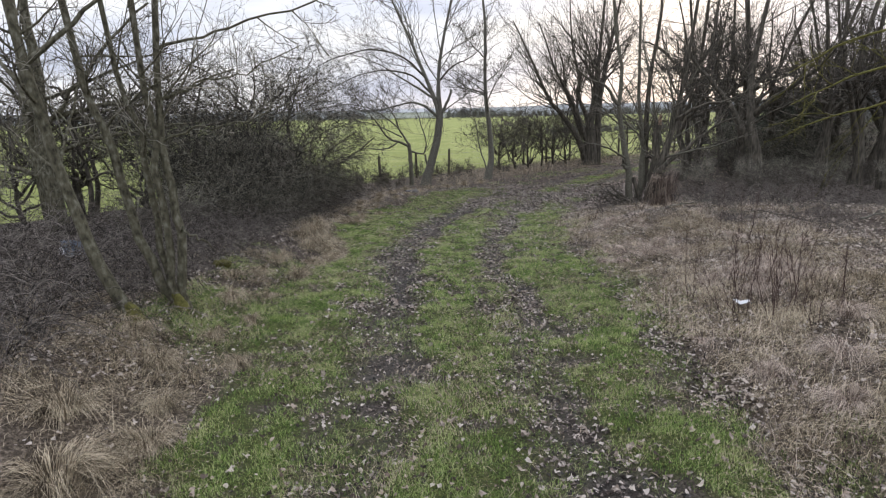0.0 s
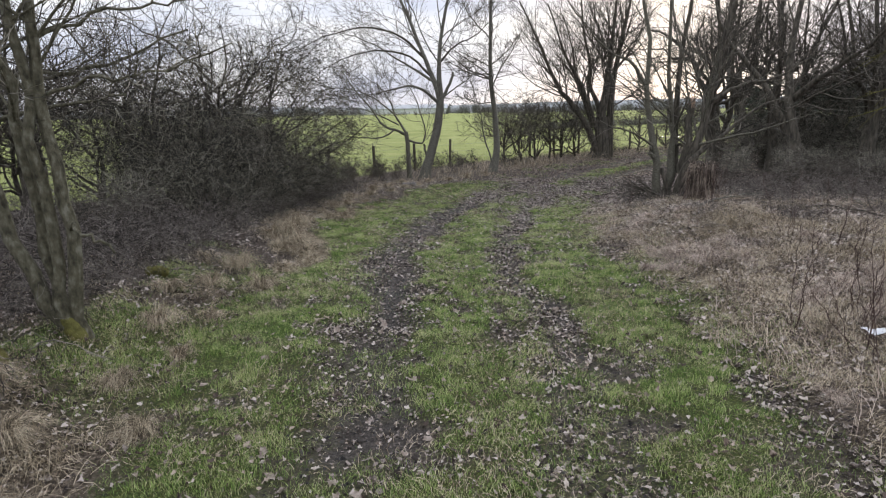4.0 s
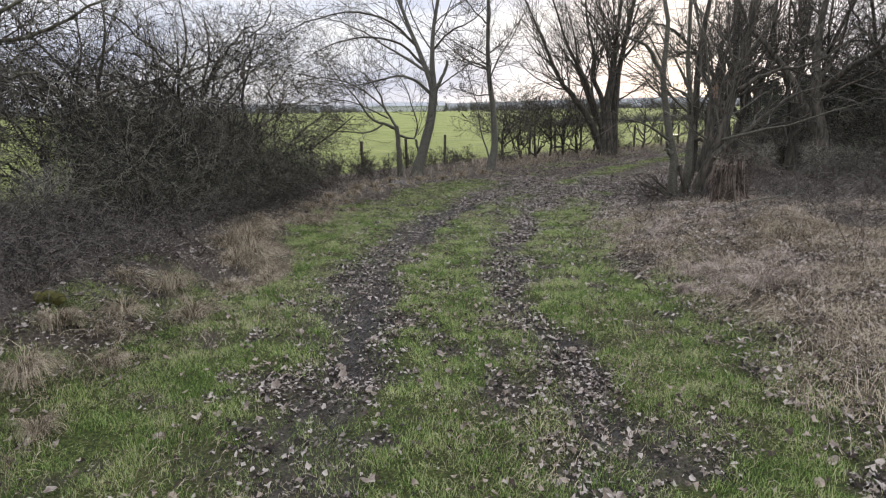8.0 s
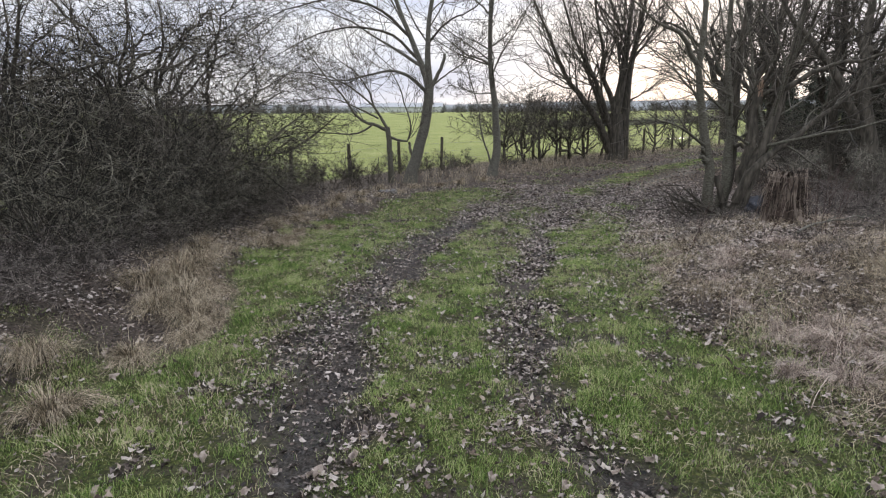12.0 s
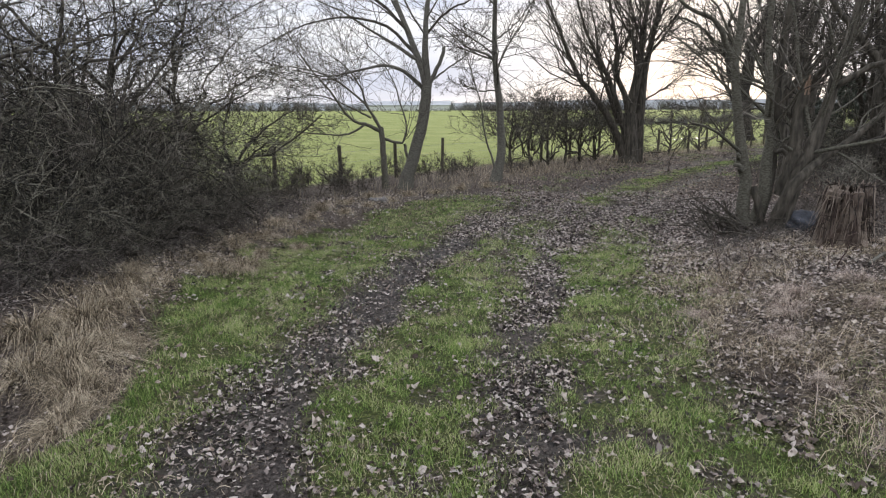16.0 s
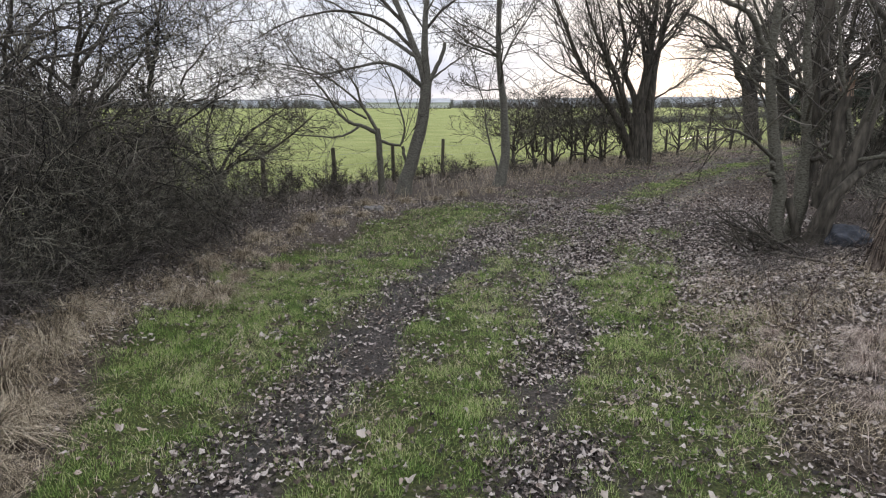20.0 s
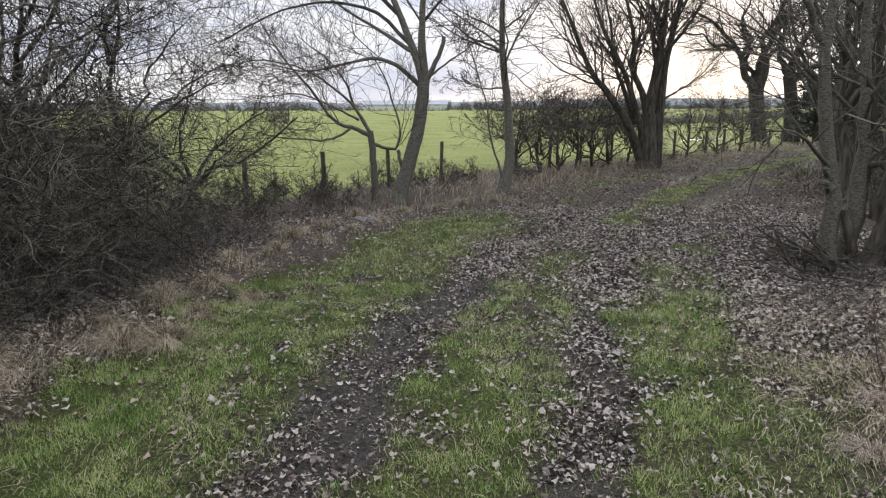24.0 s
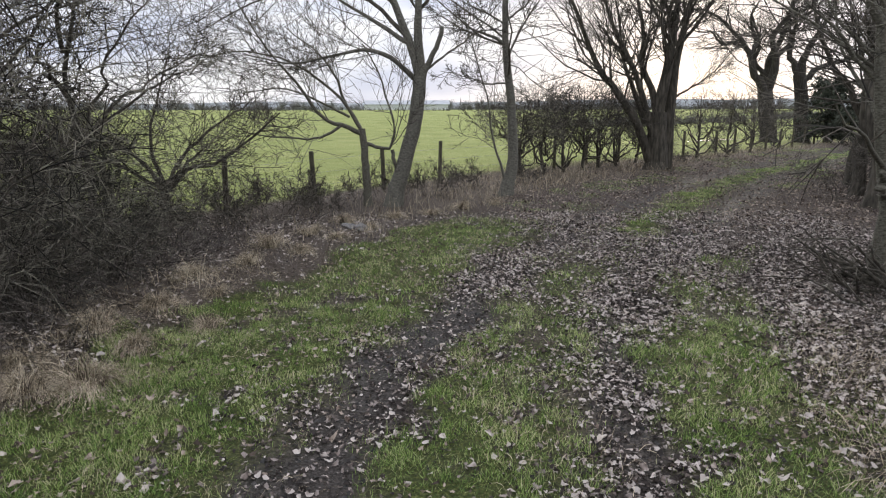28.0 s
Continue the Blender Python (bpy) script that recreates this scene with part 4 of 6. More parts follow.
def bramble_mound(seed):
    """A mound of arching canes that root, rise and fall over one another."""
    rng = np.random.default_rng(seed)
    top = thing("bramble_mound", (0, 0, 0), "mound of arching purple-brown bramble canes on the bank", "brambles", "bramble mounds")
    lines = []
    for k in range(44):
        a, long = rng.uniform(0, 2 * np.pi), rng.uniform(0.7, 1.5)
        b = rng.normal(size=2) * 0.45
        d = np.array([np.cos(a), np.sin(a)]) * long
        tall = rng.uniform(0.3, 0.95) * np.exp(-0.5 * (b**2).sum() / 0.5)
        p, r = limb([(*b, -0.03), (*(b + d * 0.25), tall * 0.75), (*(b + d * 0.55), tall), (*(b + d * 0.85), tall * 0.7), (*(b + d * 1.05), tall * rng.uniform(0.05, 0.5))], rng.uniform(0.005, 0.009), 0.003, 10, rng, 0.018)
        lines.append((p, r))
        if k < 20:
            part("cane", tubes(p, r, 5), BRAMBLE, top)
    p, r = np.concatenate([x[0] for x in lines]), np.concatenate([x[1] for x in lines])
    s, sr = shoots(rng, p, r, 7, (0.1, 0.97), (0.2, 0.5), (30, 80), 5, 0.6, 0.25, -0.05, 0.0035)
    q, qr = shoots(rng, s, sr, 3, (0.1, 0.97), (0.3, 0.6), (30, 80), 3, 0.6, 0.2, -0.03, 0.0024)
    tagged(part("tangle", joined([tubes(p[20:], r[20:], 4), tubes(s, sr, 3), tubes(q, qr, 1)]), BRAMBLE, top), kind="stuff")
    return top


mounds = [bramble_mound(120 + k) for k in range(2)]
heaps = [(-4.3, 5.6, 0.8), (-5.2, 5.2, 0.9), (-6.2, 5.9, 0.9), (-4.9, 6.4, 0.7), (-6.7, 7.1, 1.1), (-4.4, 7.3, 0.75), (-7.6, 6.4, 1.1), (-7.9, 8.2, 1.1), (-4.0, 4.5, 0.7), (-5.0, 4.2, 0.9),
         (-4.2, 9.4, 0.7), (-3.9, 10.8, 0.7), (-3.6, 8.6, 0.55), (7.9, 14.9, 0.5), (9.4, 14.9, 0.7), (8.4, 16.0, 0.8), (10.9, 13.6, 0.6), (11.4, 15.6, 0.9), (-3.5, 12.2, 0.6), (-3.3, 14.0, 0.6), (-3.2, 15.6, 0.6), (7.6, 10.2, 0.4), (-3.9, 6.6, 0.6), (-4.6, 8.3, 0.75), (-5.4, 7.4, 0.9), (-5.9, 9.3, 0.8), (-3.7, 7.6, 0.5), (-3.6, 9.8, 0.6), (-4.8, 10.9, 0.7), (-4.0, 3.6, 0.7), (-6.8, 10.2, 0.9), (5.4, 12.4, 0.3), (6.6, 12.2, 0.4), (7.2, 13.4, 0.45), (5.0, 11.2, 0.3), (6.2, 10.8, 0.35), (8.8, 12.0, 0.5), (4.6, 14.6, 0.35), (5.6, 15.6, 0.35), (6.4, 15.8, 0.4), (7.2, 15.2, 0.4), (4.4, 13.4, 0.28), (-4.3, 8.9, 0.6), (-4.9, 9.2, 0.7), (-4.1, 10.2, 0.6), (-3.5, 11.2, 0.5), (-3.35, 13.0, 0.5), (-3.3, 14.7, 0.5), (-3.0, 16.3, 0.5), (-2.8, 17.4, 0.5), (-2.6, 18.5, 0.45)]
for k, (x, y, size) in enumerate(heaps):
    m = pose(x, y, ground_z(x, y) - 0.02, 0, 0, 71 * k)
    if k < 2:
        mounds[k].matrix_world = m @ Matrix.Scale(size, 4)
    else:
        copy_thing(mounds[k % 2], m).scale = (size, size, size)

under = [shrub("undergrowth_bush", (0, 0, 0), "low tangle of bare brambles and twigs under the trees", 80 + k, 8, 1.2, 1.2, TWIG_BROWN, TWIG_GREY if k else TWIG_BROWN, AIRY, group="undergrowth", radius=0.012) for k in range(2)]
low = [(11.0, 22.5, 1.1), (13.5, 24.5, 1.3), (15.0, 19.6, 0.9), (12.4, 20.5, 0.8), (16.5, 22.0, 1.2), (14.0, 27.0, 1.3), (17.5, 26.0, 1.4), (8.8, 18.8, 0.9), (9.5, 16.2, 0.8), (10.6, 18.4, 0.9), (11.8, 17.8, 0.8), (13.0, 18.5, 0.9), (10.0, 23.5, 1.0), (14.8, 17.5, 0.9), (12.8, 21.0, 1.0), (15.5, 21.5, 1.1), (-5.0, 9.8, 0.7), (-9.6, 10.5, 1.2), (-5.6, 10.0, 0.7), (-8.6, 9.6, 1.0), (7.4, 17.0, 0.6), (-5.2, 10.6, 0.8)]
for k, (x, y, size) in enumerate(low):
    m = pose(x, y, ground_z(x, y) - 0.03, 0, 0, 83 * k)
    if k < 2:
        under[k].matrix_world = m @ Matrix.Scale(size, 4)
    else:
        copy_thing(under[k % 2], m).scale = (size, size, size)

# taller thorn trees that rise out of the thicket
thorn = [(-6.0, 14.4, 0.09, 40, 2), (-5.2, 17.4, 0.10, 41, 5), (-8.0, 12.6, 0.09, 42, 2), (-6.6, 19.0, 0.09, 43, 5), (-4.7, 18.9, 0.09, 44, 6), (-9.5, 15.5, 0.10, 45, 2), (-7.9, 16.9, 0.1, 46, 3), (-5.0, 15.6, 0.08, 47, 3)]
for x, y, r, seed, dense in thorn:
    rng = np.random.default_rng(seed)
    arms = []
    for j in range(9):
        a = j * 0.75 + rng.uniform(-0.3, 0.3)
        d, h = np.array([np.cos(a), np.sin(a)]), rng.uniform(0.7, 3.0)
        out, top = rng.uniform(1.3, 2.4), rng.uniform(0.5, 2.0)
        turn = np.array([-d[1], d[0]]) * rng.uniform(-0.5, 0.5)
        arms.append(([(0.05 * d[0], 0.05 * d[1], h), (*(d * out * 0.4 + turn * 0.3), h + top * 0.55), (*(d * out * 0.8 + turn), h + top * 0.9), (*(d * out * 1.1 + turn * 0.6), h + top * rng.uniform(0.8, 1.25))], r * 0.36, 0.005))
    bare_tree("thorn_tree", (x, y, ground_z(x, y) - 0.05), "bare dark thorn tree rising out of the thicket",
        ([(0, 0, -0.1), (0.15, 0.05, 1.0), (-0.1, 0.15, 2.4), (0.25, 0.0, 3.4), (0.1, 0.2, 4.4)], r * 0.8, 0.008), arms, seed, BARK_DARK, TWIG_DARK,
        [(dense + 1, (0.15, 0.97), (0.35, 0.8), (35, 85), 0.03), (8, (0.12, 0.98), (0.35, 0.7), (35, 85), 0.02), (4, (0.15, 0.98), (0.4, 0.9), (35, 80), 0.0)], group="thorn trees", fineness=0.005, crook=0.045)

# wide low hawthorn in front of the fence
bare_tree("hawthorn", (-4.4, 21.0, -0.03), "wide low bare hawthorn with a short trunk by the fence",
    ([(0, 0, -0.1), (-0.05, 0, 0.35), (0, 0, 0.75)], 0.085, 0.075),
    [([(0, 0, 0.6), (0.5, -0.1, 1.0), (1.1, -0.2, 1.15), (1.9, -0.3, 1.7), (2.3, -0.4, 2.0)], 0.05, 0.012),
     ([(0, 0, 0.7), (0.3, 0.3, 1.3), (0.9, 0.4, 1.8), (1.5, 0.5, 2.2)], 0.045, 0.012),
     ([(0, 0, 0.7), (-0.1, -0.2, 1.4), (0.1, -0.3, 2.1), (0.4, -0.3, 2.9)], 0.045, 0.012),
     ([(0, 0, 0.6), (-0.5, 0.1, 1.2), (-1.1, 0.1, 1.6), (-1.7, 0.2, 2.2)], 0.05, 0.012),
     ([(0, 0, 0.55), (0.4, -0.5, 0.9), (0.9, -1.1, 1.2), (1.4, -1.5, 1.5)], 0.04, 0.012),
     ([(0, 0, 0.6), (-0.5, -0.5, 1.1), (-1.0, -0.9, 1.5), (-1.4, -1.3, 2.1)], 0.04, 0.012)],
    48, BARK_DARK, TWIG_BROWN, [(13, (0.2, 0.97), (0.3, 0.65), (30, 75), 0.02), (8, (0.12, 0.98), (0.35, 0.7), (30, 75), 0.0), (4, (0.15, 0.98), (0.35, 0.8), (30, 75), 0.0)], fineness=0.005, group="hedge row")

# brambles along the foot of the fence
bramble = shrub("bramble", (0, 0, 0), "low dark bramble tangle in rough grass by the fence", 85, 5, 0.75, 0.6, TWIG_BROWN, TWIG_BROWN, AIRY, group="brambles", radius=0.008, low=0.4)
patch = [(-3.9, 19.6, 0.9), (-3.3, 20.6, 1.0), (-2.6, 21.4, 1.1), (-3.4, 22.0, 1.2), (-1.9, 22.4, 1.1), (-2.4, 23.0, 1.1), (-1.2, 23.6, 1.1), (-0.6, 24.6, 1.0), (0.4, 24.2, 1.0), (0.9, 25.4, 1.0), (1.6, 26.0, 1.0), (-1.5, 21.6, 0.8), (-4.4, 21.8, 1.1), (3.0, 27.2, 0.9), (-3.5, 17.2, 0.9), (-3.2, 18.2, 1.0), (-3.5, 18.9, 1.1), (-2.7, 19.4, 0.9), (-3.4, 16.2, 0.8), (9.6, 33.2, 1.0), (13.2, 36.6, 1.1)]
for k, (x, y, size) in enumerate(patch):
    m = pose(x, y, ground_z(x, y) - 0.02, 0, 0, 59 * k)
    if k == 0:
        bramble.matrix_world = m @ Matrix.Scale(size, 4)
    else:
        copy_thing(bramble, m).scale = (size, size, size)

# ---- the fence ----
def fence_post(x, y, tall, lean, label):
    bm = bmesh.new()
    bmesh.ops.create_cone(bm, cap_ends=True, segments=10, radius1=0.062, radius2=0.055, depth=tall + 0.3)
    bmesh.ops.translate(bm, verts=bm.verts, vec=(0, 0, (tall - 0.3) / 2))
    bmesh.ops.bevel(bm, geom=[e for e in bm.edges if all(v.co.z > tall - 0.05 for v in e.verts)], offset=0.012, segments=1, affect="EDGES")
    me = bpy.data.meshes.new("fence_post")
    bm.to_mesh(me)
    bm.free()
    me.materials.append(POST_WOOD)
    ob = new("fence_post", me)
    ob.matrix_world = pose(x, y, ground_z(x, y), lean, -lean * 0.6, 0)
    return tagged(ob, label, "fence post", "fence posts")


fence_spots = []
for (ax, ay), (bx, by) in zip(FENCE[1:-3], FENCE[2:-2]):
    n = 1 if ax == 0.68 else max(1, round(math.hypot(bx - ax, by - ay) / 2.35))
    fence_spots += [(ax + (bx - ax) * k / n, ay + (by - ay) * k / n) for k in range(n)]
rng = np.random.default_rng(5)
tops = []
for x, y in fence_spots:
    tall, lean = 1.14 + rng.uniform(-0.06, 0.06), rng.uniform(-2.5, 2.5)
    fence_post(x, y, tall, lean, "weathered round wooden fence post at the field edge")
    tops.append((x, y, ground_z(x, y)))
for h in (0.95, 0.65, 0.35):
    p = np.array([(x, y, z + h) for x, y, z in tops])[None]
    wire = new("fence_wire", sheet("fence_wire", *tubes(p, np.full(p.shape[:2], 0.003), 4), WIRE))
    tagged(wire, "thin galvanised wire strained along the fence posts", "fence wire", "fence wires")

# ---- far country ----
STEEL = material("pale_steel_roof", [(0.34, 0.36, 0.38), (0.46, 0.48, 0.5)], 0.5, rough=0.6, bump=0)
# The grey-blue of the far hills is distance haze, mixed into their colour.
HILL_HAZED = material("far_hill", [(0.20, 0.22, 0.23), (0.30, 0.32, 0.33)], 0.02, rough=1.0, bump=0)
rng = np.random.default_rng(8)


def far_row(name, label, line, count, tall, spread, seed, mat=FAR_WOOD_HAZED, per=26):
    """A distant line of bare trees or hedge, too far off to pick apart."""
    rng = np.random.default_rng(seed)
    line = np.array(line, float)
    t = np.sort(rng.random(count)) * (len(line) - 1)
    k = np.minimum(t.astype(int), len(line) - 2)
    f = (t - k)[:, None]
    at = line[k] * (1 - f) + line[k + 1] * f + rng.normal(size=(count, 2)) * spread
    z = land(at[:, 0], at[:, 1])["z"]
    h = rng.uniform(*tall, count)
    lines, rad = [], []
    for j in range(per):
        a, reach = rng.uniform(0, 2 * np.pi, count), rng.uniform(0.05, 0.6, count) * h
        rise = rng.uniform(0.45, 1.0, count) * h
        p0 = np.stack([at[:, 0] + rng.normal(size=count) * h * 0.04, at[:, 1], z - 0.2 + (0 if j < 6 else 1) * rng.uniform(0, 0.35, count) * h], 1)
        p2 = np.stack([at[:, 0] + np.cos(a) * reach, at[:, 1] + np.sin(a) * reach, z + rise], 1)
        p1 = p0 * 0.5 + p2 * 0.5 + rng.normal(size=(count, 3)) * (h * 0.05)[:, None]
        lines.append(np.stack([p0, p1, p2], 1))
        rad.append(np.outer(h * rng.uniform(0.006, 0.02, count), [1.2, 1.0, 0.4]))
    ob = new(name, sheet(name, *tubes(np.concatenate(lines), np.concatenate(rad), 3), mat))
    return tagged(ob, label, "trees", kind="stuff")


far_row("far_hedge", "low dark clipped hedge along the far side of the field", [(-190, 130), (-60, 172), (40, 178), (150, 168)], 1000, (0.9, 1.3), 0.4, 1, mat=TWIG_DARK, per=7)
far_row("far_trees", "line of bare trees beyond the far hedge, paled as by haze", [(-260, 170), (-110, 230), (-20, 290), (60, 300), (170, 240)], 190, (2.5, 5.5), 14, 2, per=44)
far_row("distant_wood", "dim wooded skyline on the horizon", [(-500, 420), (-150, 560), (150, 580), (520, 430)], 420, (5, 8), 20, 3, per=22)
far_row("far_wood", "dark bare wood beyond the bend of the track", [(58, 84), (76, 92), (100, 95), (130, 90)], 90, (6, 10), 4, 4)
far_row("far_hedge", "straggling bare hedge beyond the flooded corner", [(14, 78), (34, 86), (60, 104)], 240, (0.7, 1.4), 0.8, 6, per=20)

shed = thing("farm_building", (-13, 262, ground_z(-13, 262)), "long pale low farm building far across the field", "building")
wall_v = np.array([(x, y, z) for z in (-0.5, 2.6) for x, y in ((-17, -6), (17, -6), (17, 6), (-17, 6))], float)
part("wall", (wall_v, np.array([(0, 1, 5, 4), (1, 2, 6, 5), (2, 3, 7, 6), (3, 0, 4, 7)])), PLASTIC, shed, smooth=False)
roof_v = np.array([(-17.6, -6.6, 2.5), (17.6, -6.6, 2.5), (17.6, 0, 4.2), (-17.6, 0, 4.2), (17.6, 6.6, 2.5), (-17.6, 6.6, 2.5), (-17.6, -6.6, 2.3), (17.6, -6.6, 2.3), (17.6, 6.6, 2.3), (-17.6, 6.6, 2.3)])
roof_f = np.array([(0, 1, 2, 3), (3, 2, 4, 5), (7, 6, 9, 8), (6, 7, 1, 0), (8, 9, 5, 4)])
part("roof", (roof_v, roof_f), STEEL, shed, smooth=False)

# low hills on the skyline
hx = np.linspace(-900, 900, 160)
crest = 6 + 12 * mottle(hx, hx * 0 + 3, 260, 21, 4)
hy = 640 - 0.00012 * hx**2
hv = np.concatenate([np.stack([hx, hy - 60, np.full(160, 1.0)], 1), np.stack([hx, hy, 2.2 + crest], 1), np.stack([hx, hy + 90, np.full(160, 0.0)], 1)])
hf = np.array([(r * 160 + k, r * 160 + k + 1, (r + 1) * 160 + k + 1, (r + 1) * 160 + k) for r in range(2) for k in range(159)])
tagged(new("backdrop", sheet("backdrop", hv, hf, HILL_HAZED, True)), "low grey-blue hills on the horizon", "hills", kind="structure")

# flood water in the corner of the field
wx, wy = np.meshgrid(np.linspace(0, 1, 12), np.linspace(0, 1, 5))
wob = 0.5 * (mottle(wx * 9, wy * 9, 2.0, 9) - 0.5)
wverts = np.stack([17.6 + 4.6 * wx + 1.5 * wy, 51 + 3 * wx + (2 + wob) * wy, np.full(wx.shape, 0.06)], -1).reshape(-1, 3)
ii = np.arange(60).reshape(5, 12)
wf = np.stack([ii[:-1, :-1], ii[:-1, 1:], ii[1:, 1:], ii[1:, :-1]], -1).reshape(-1, 4)
WATER = material("flood_water", [(0.03, 0.03, 0.025), (0.05, 0.05, 0.04)], 2, rough=0.05, bump=0.05, bump_scale=6, specular=0.5)
tagged(new("water", sheet("water", wverts, wf, WATER)), "shallow flood water mirroring the sky in the field corner", "water", kind="structure")


def evergreen(place, label, wide, tall, seed, count=4500):
    rng = np.random.default_rng(seed)
    top = thing("evergreen_tree", place, label, "tree", "evergreens")
    p, r = limb([(0, 0, -0.1), (0.1, 0, tall * 0.5), (0, 0.1, tall * 0.95)], 0.14, 0.03, 10, rng)
    part("trunk", tubes(p, r, 8), BARK_DARK, top)
    b, br = shoots(rng, p, r, 60, (0.05, 0.97), (0.3 * wide / tall * 2, 0.5 * wide / tall * 2), (60, 95), 6, 0.4, 0.15, -0.03, 0.01)
    tagged(part("bough", tubes(b, br, 4), BARK_DARK, top), kind="stuff")
    k = rng.integers(0, len(b), count)
    j = rng.uniform(1.0, 5.0, count)
    lo = np.minimum(j.astype(int), 4)
    f = (j - lo)[:, None]
    c = b[k, lo] * (1 - f) + b[k, lo + 1] * f + rng.normal(size=(count, 3)) * 0.14
    u, v = rng.normal(size=(2, count, 3))
    u, v = u / np.linalg.norm(u, axis=1, keepdims=True) * 0.13, v / np.linalg.norm(v, axis=1, keepdims=True) * 0.05
    quad = np.stack([c - u, c + v, c + u, c - v], 1).reshape(-1, 3)
    tagged(part("foliage", (quad, np.arange(count * 4).reshape(-1, 4)), NEEDLE, top), kind="stuff")
    return top


evergreen((17.4, 28.0, 0.2), "dark evergreen tree with drooping foliage in the wood", 2.4, 3.4, 61)
evergreen((25.6, 48.6, 0.2), "broad dark evergreen tree beside the far track", 2.2, 3.9, 62, 9000)
evergreen((28.4, 48.4, 0.2), "broad dark evergreen tree beside the far track", 2.8, 4.4, 63, 9000)

# mossy boughs that reach over the bank from a tree at its back
bare_tree("tree", (9.6, 8.2, ground_z(9.6, 8.2) - 0.05), "bare tree with yellow mossy boughs reaching over the bank",
    ([(0, 0, -0.1), (-0.1, 0, 1.5), (0.1, 0, 3.2), (0.0, 0, 6.5)], 0.18, 0.06),
    [([(0, 0, 2.4), (-1.4, 0, 3.1), (-2.9, -0.2, 2.9), (-4.1, -0.2, 2.4)], 0.05, 0.008),
     ([(0, 0, 2.9), (-1.5, 0.3, 3.6), (-2.8, 0.4, 3.4), (-3.8, 0.5, 2.9)], 0.045, 0.008),
     ([(0, 0, 2.0), (-1.2, 0.6, 2.5), (-2.4, 0.9, 2.3), (-3.4, 1.0, 1.95)], 0.04, 0.008)],
    65, MOSS, MOSS, [(7, (0.3, 0.97), (0.25, 0.5), (25, 60), 0.0), (5, (0.12, 0.98), (0.3, 0.6), (25, 60), 0.0)], fineness=0.005)

# ---- small things on the bank and in the undergrowth ----
def stump(place):
    rng = np.random.default_rng(66)
    top = thing("tree_stump", place, "rotten broken stump shedding red-brown shredded bark", "stump")
    a = np.linspace(0, 2 * np.pi, 25)[:-1]
    rows = []
    for h, r in ((-0.1, 0.36), (0.15, 0.30), (0.45, 0.26), (0.75, 0.25), (0.8, 0.12)):
        rr = r * (1 + 0.15 * np.sin(a * 3 + h) + 0.1 * rng.normal(size=24))
        rows.append(np.stack([rr * np.cos(a), rr * np.sin(a), h + 0.12 * rng.random(24) * (h > 0.5)], 1))
    v = np.concatenate(rows)
    f = [(r * 24 + k, r * 24 + (k + 1) % 24, (r + 1) * 24 + (k + 1) % 24, (r + 1) * 24 + k) for r in range(4) for k in range(24)]
    part("bole", (v, np.array(f)), BRACKEN, top, smooth=False)
    n = 800
    a = rng.uniform(0, 2 * np.pi, n)
    r0 = rng.uniform(0.16, 0.3, n)
    p0 = np.stack([r0 * np.cos(a), r0 * np.sin(a), rng.uniform(0.1, 0.95, n)], 1)
    out = rng.uniform(0.02, 0.22, n)[:, None] * rng.choice([0.3, 1.0, 1.6], n)[:, None]
    sway = a + rng.normal(size=n) * 0.9
    d = np.stack([np.cos(sway), np.sin(sway), np.zeros(n)], 1)
    p1 = p0 + d * out * 0.6 + np.stack([np.zeros(n), np.zeros(n), rng.normal(size=n) * 0.05], 1)
    p2 = p0 + d * out + np.stack([np.zeros(n), np.zeros(n), rng.uniform(-0.5, 0.12, n)], 1)
    tagged(part("shredded_bark", tubes(np.stack([p0, p1, p2], 1), np.outer(rng.uniform(0.4, 1.5, n), [0.008, 0.007, 0.003]), 3), BRACKEN, top), kind="stuff")
    return top


stump((6.0, 14.25, ground_z(6.0, 14.25))).scale = (0.88, 0.85, 0.88)

brush = thing("brushwood_pile", (5.2, 16.75, ground_z(5.2, 16.75)), "heap of fallen dead branches at the foot of the pale tree", "brushwood")
rng = np.random.default_rng(67)
for k in range(34):
    c = np.array([rng.uniform(0.45, 1.0), rng.normal() * 0.3, rng.uniform(-0.02, 0.15)])
    a, l, tilt = np.pi + rng.normal() * 0.8, rng.uniform(0.4, 1.3), rng.uniform(-0.05, 0.75)
    d, side = np.array([np.cos(a) * l, np.sin(a) * l, tilt * l]), rng.normal(size=3) * 0.14
    q = np.array([c, c + d * 0.35 + side, c + d * 0.7 + side * 0.7 + rng.normal(size=3) * 0.06, c + d * np.array([1, 1, rng.uniform(0.5, 1.0)])])
    q[:, 2] = np.maximum(q[:, 2], -0.02)
    p, r = limb(q, rng.uniform(0.008, 0.03), 0.005, 9, rng, 0.02)
    s, sr = shoots(rng, p, r, 3, (0.3, 0.95), (0.2, 0.5), (25, 80), 5, 0.6, 0.25, 0.0, 0.004)
    part("stick", joined([tubes(p, r, 6), tubes(s, sr, 3)]), BARK_DARK, brush)

sack = thing("dark_sack", (6.95, 16.65, ground_z(6.95, 16.65)), "dark blue-grey plastic sack slumped behind the stems", "sack")
bm = bmesh.new()
bmesh.ops.create_icosphere(bm, subdivisions=4, radius=0.34)
for v in bm.verts:
    v.co = Vector((v.co.x * 1.1, v.co.y * 0.8, max(v.co.z * 0.6 + 0.12, -0.02))) + v.normal * 0.06 * noise.noise(v.co * 7)
me = bpy.data.meshes.new("bag")
bm.to_mesh(me)
bm.free()
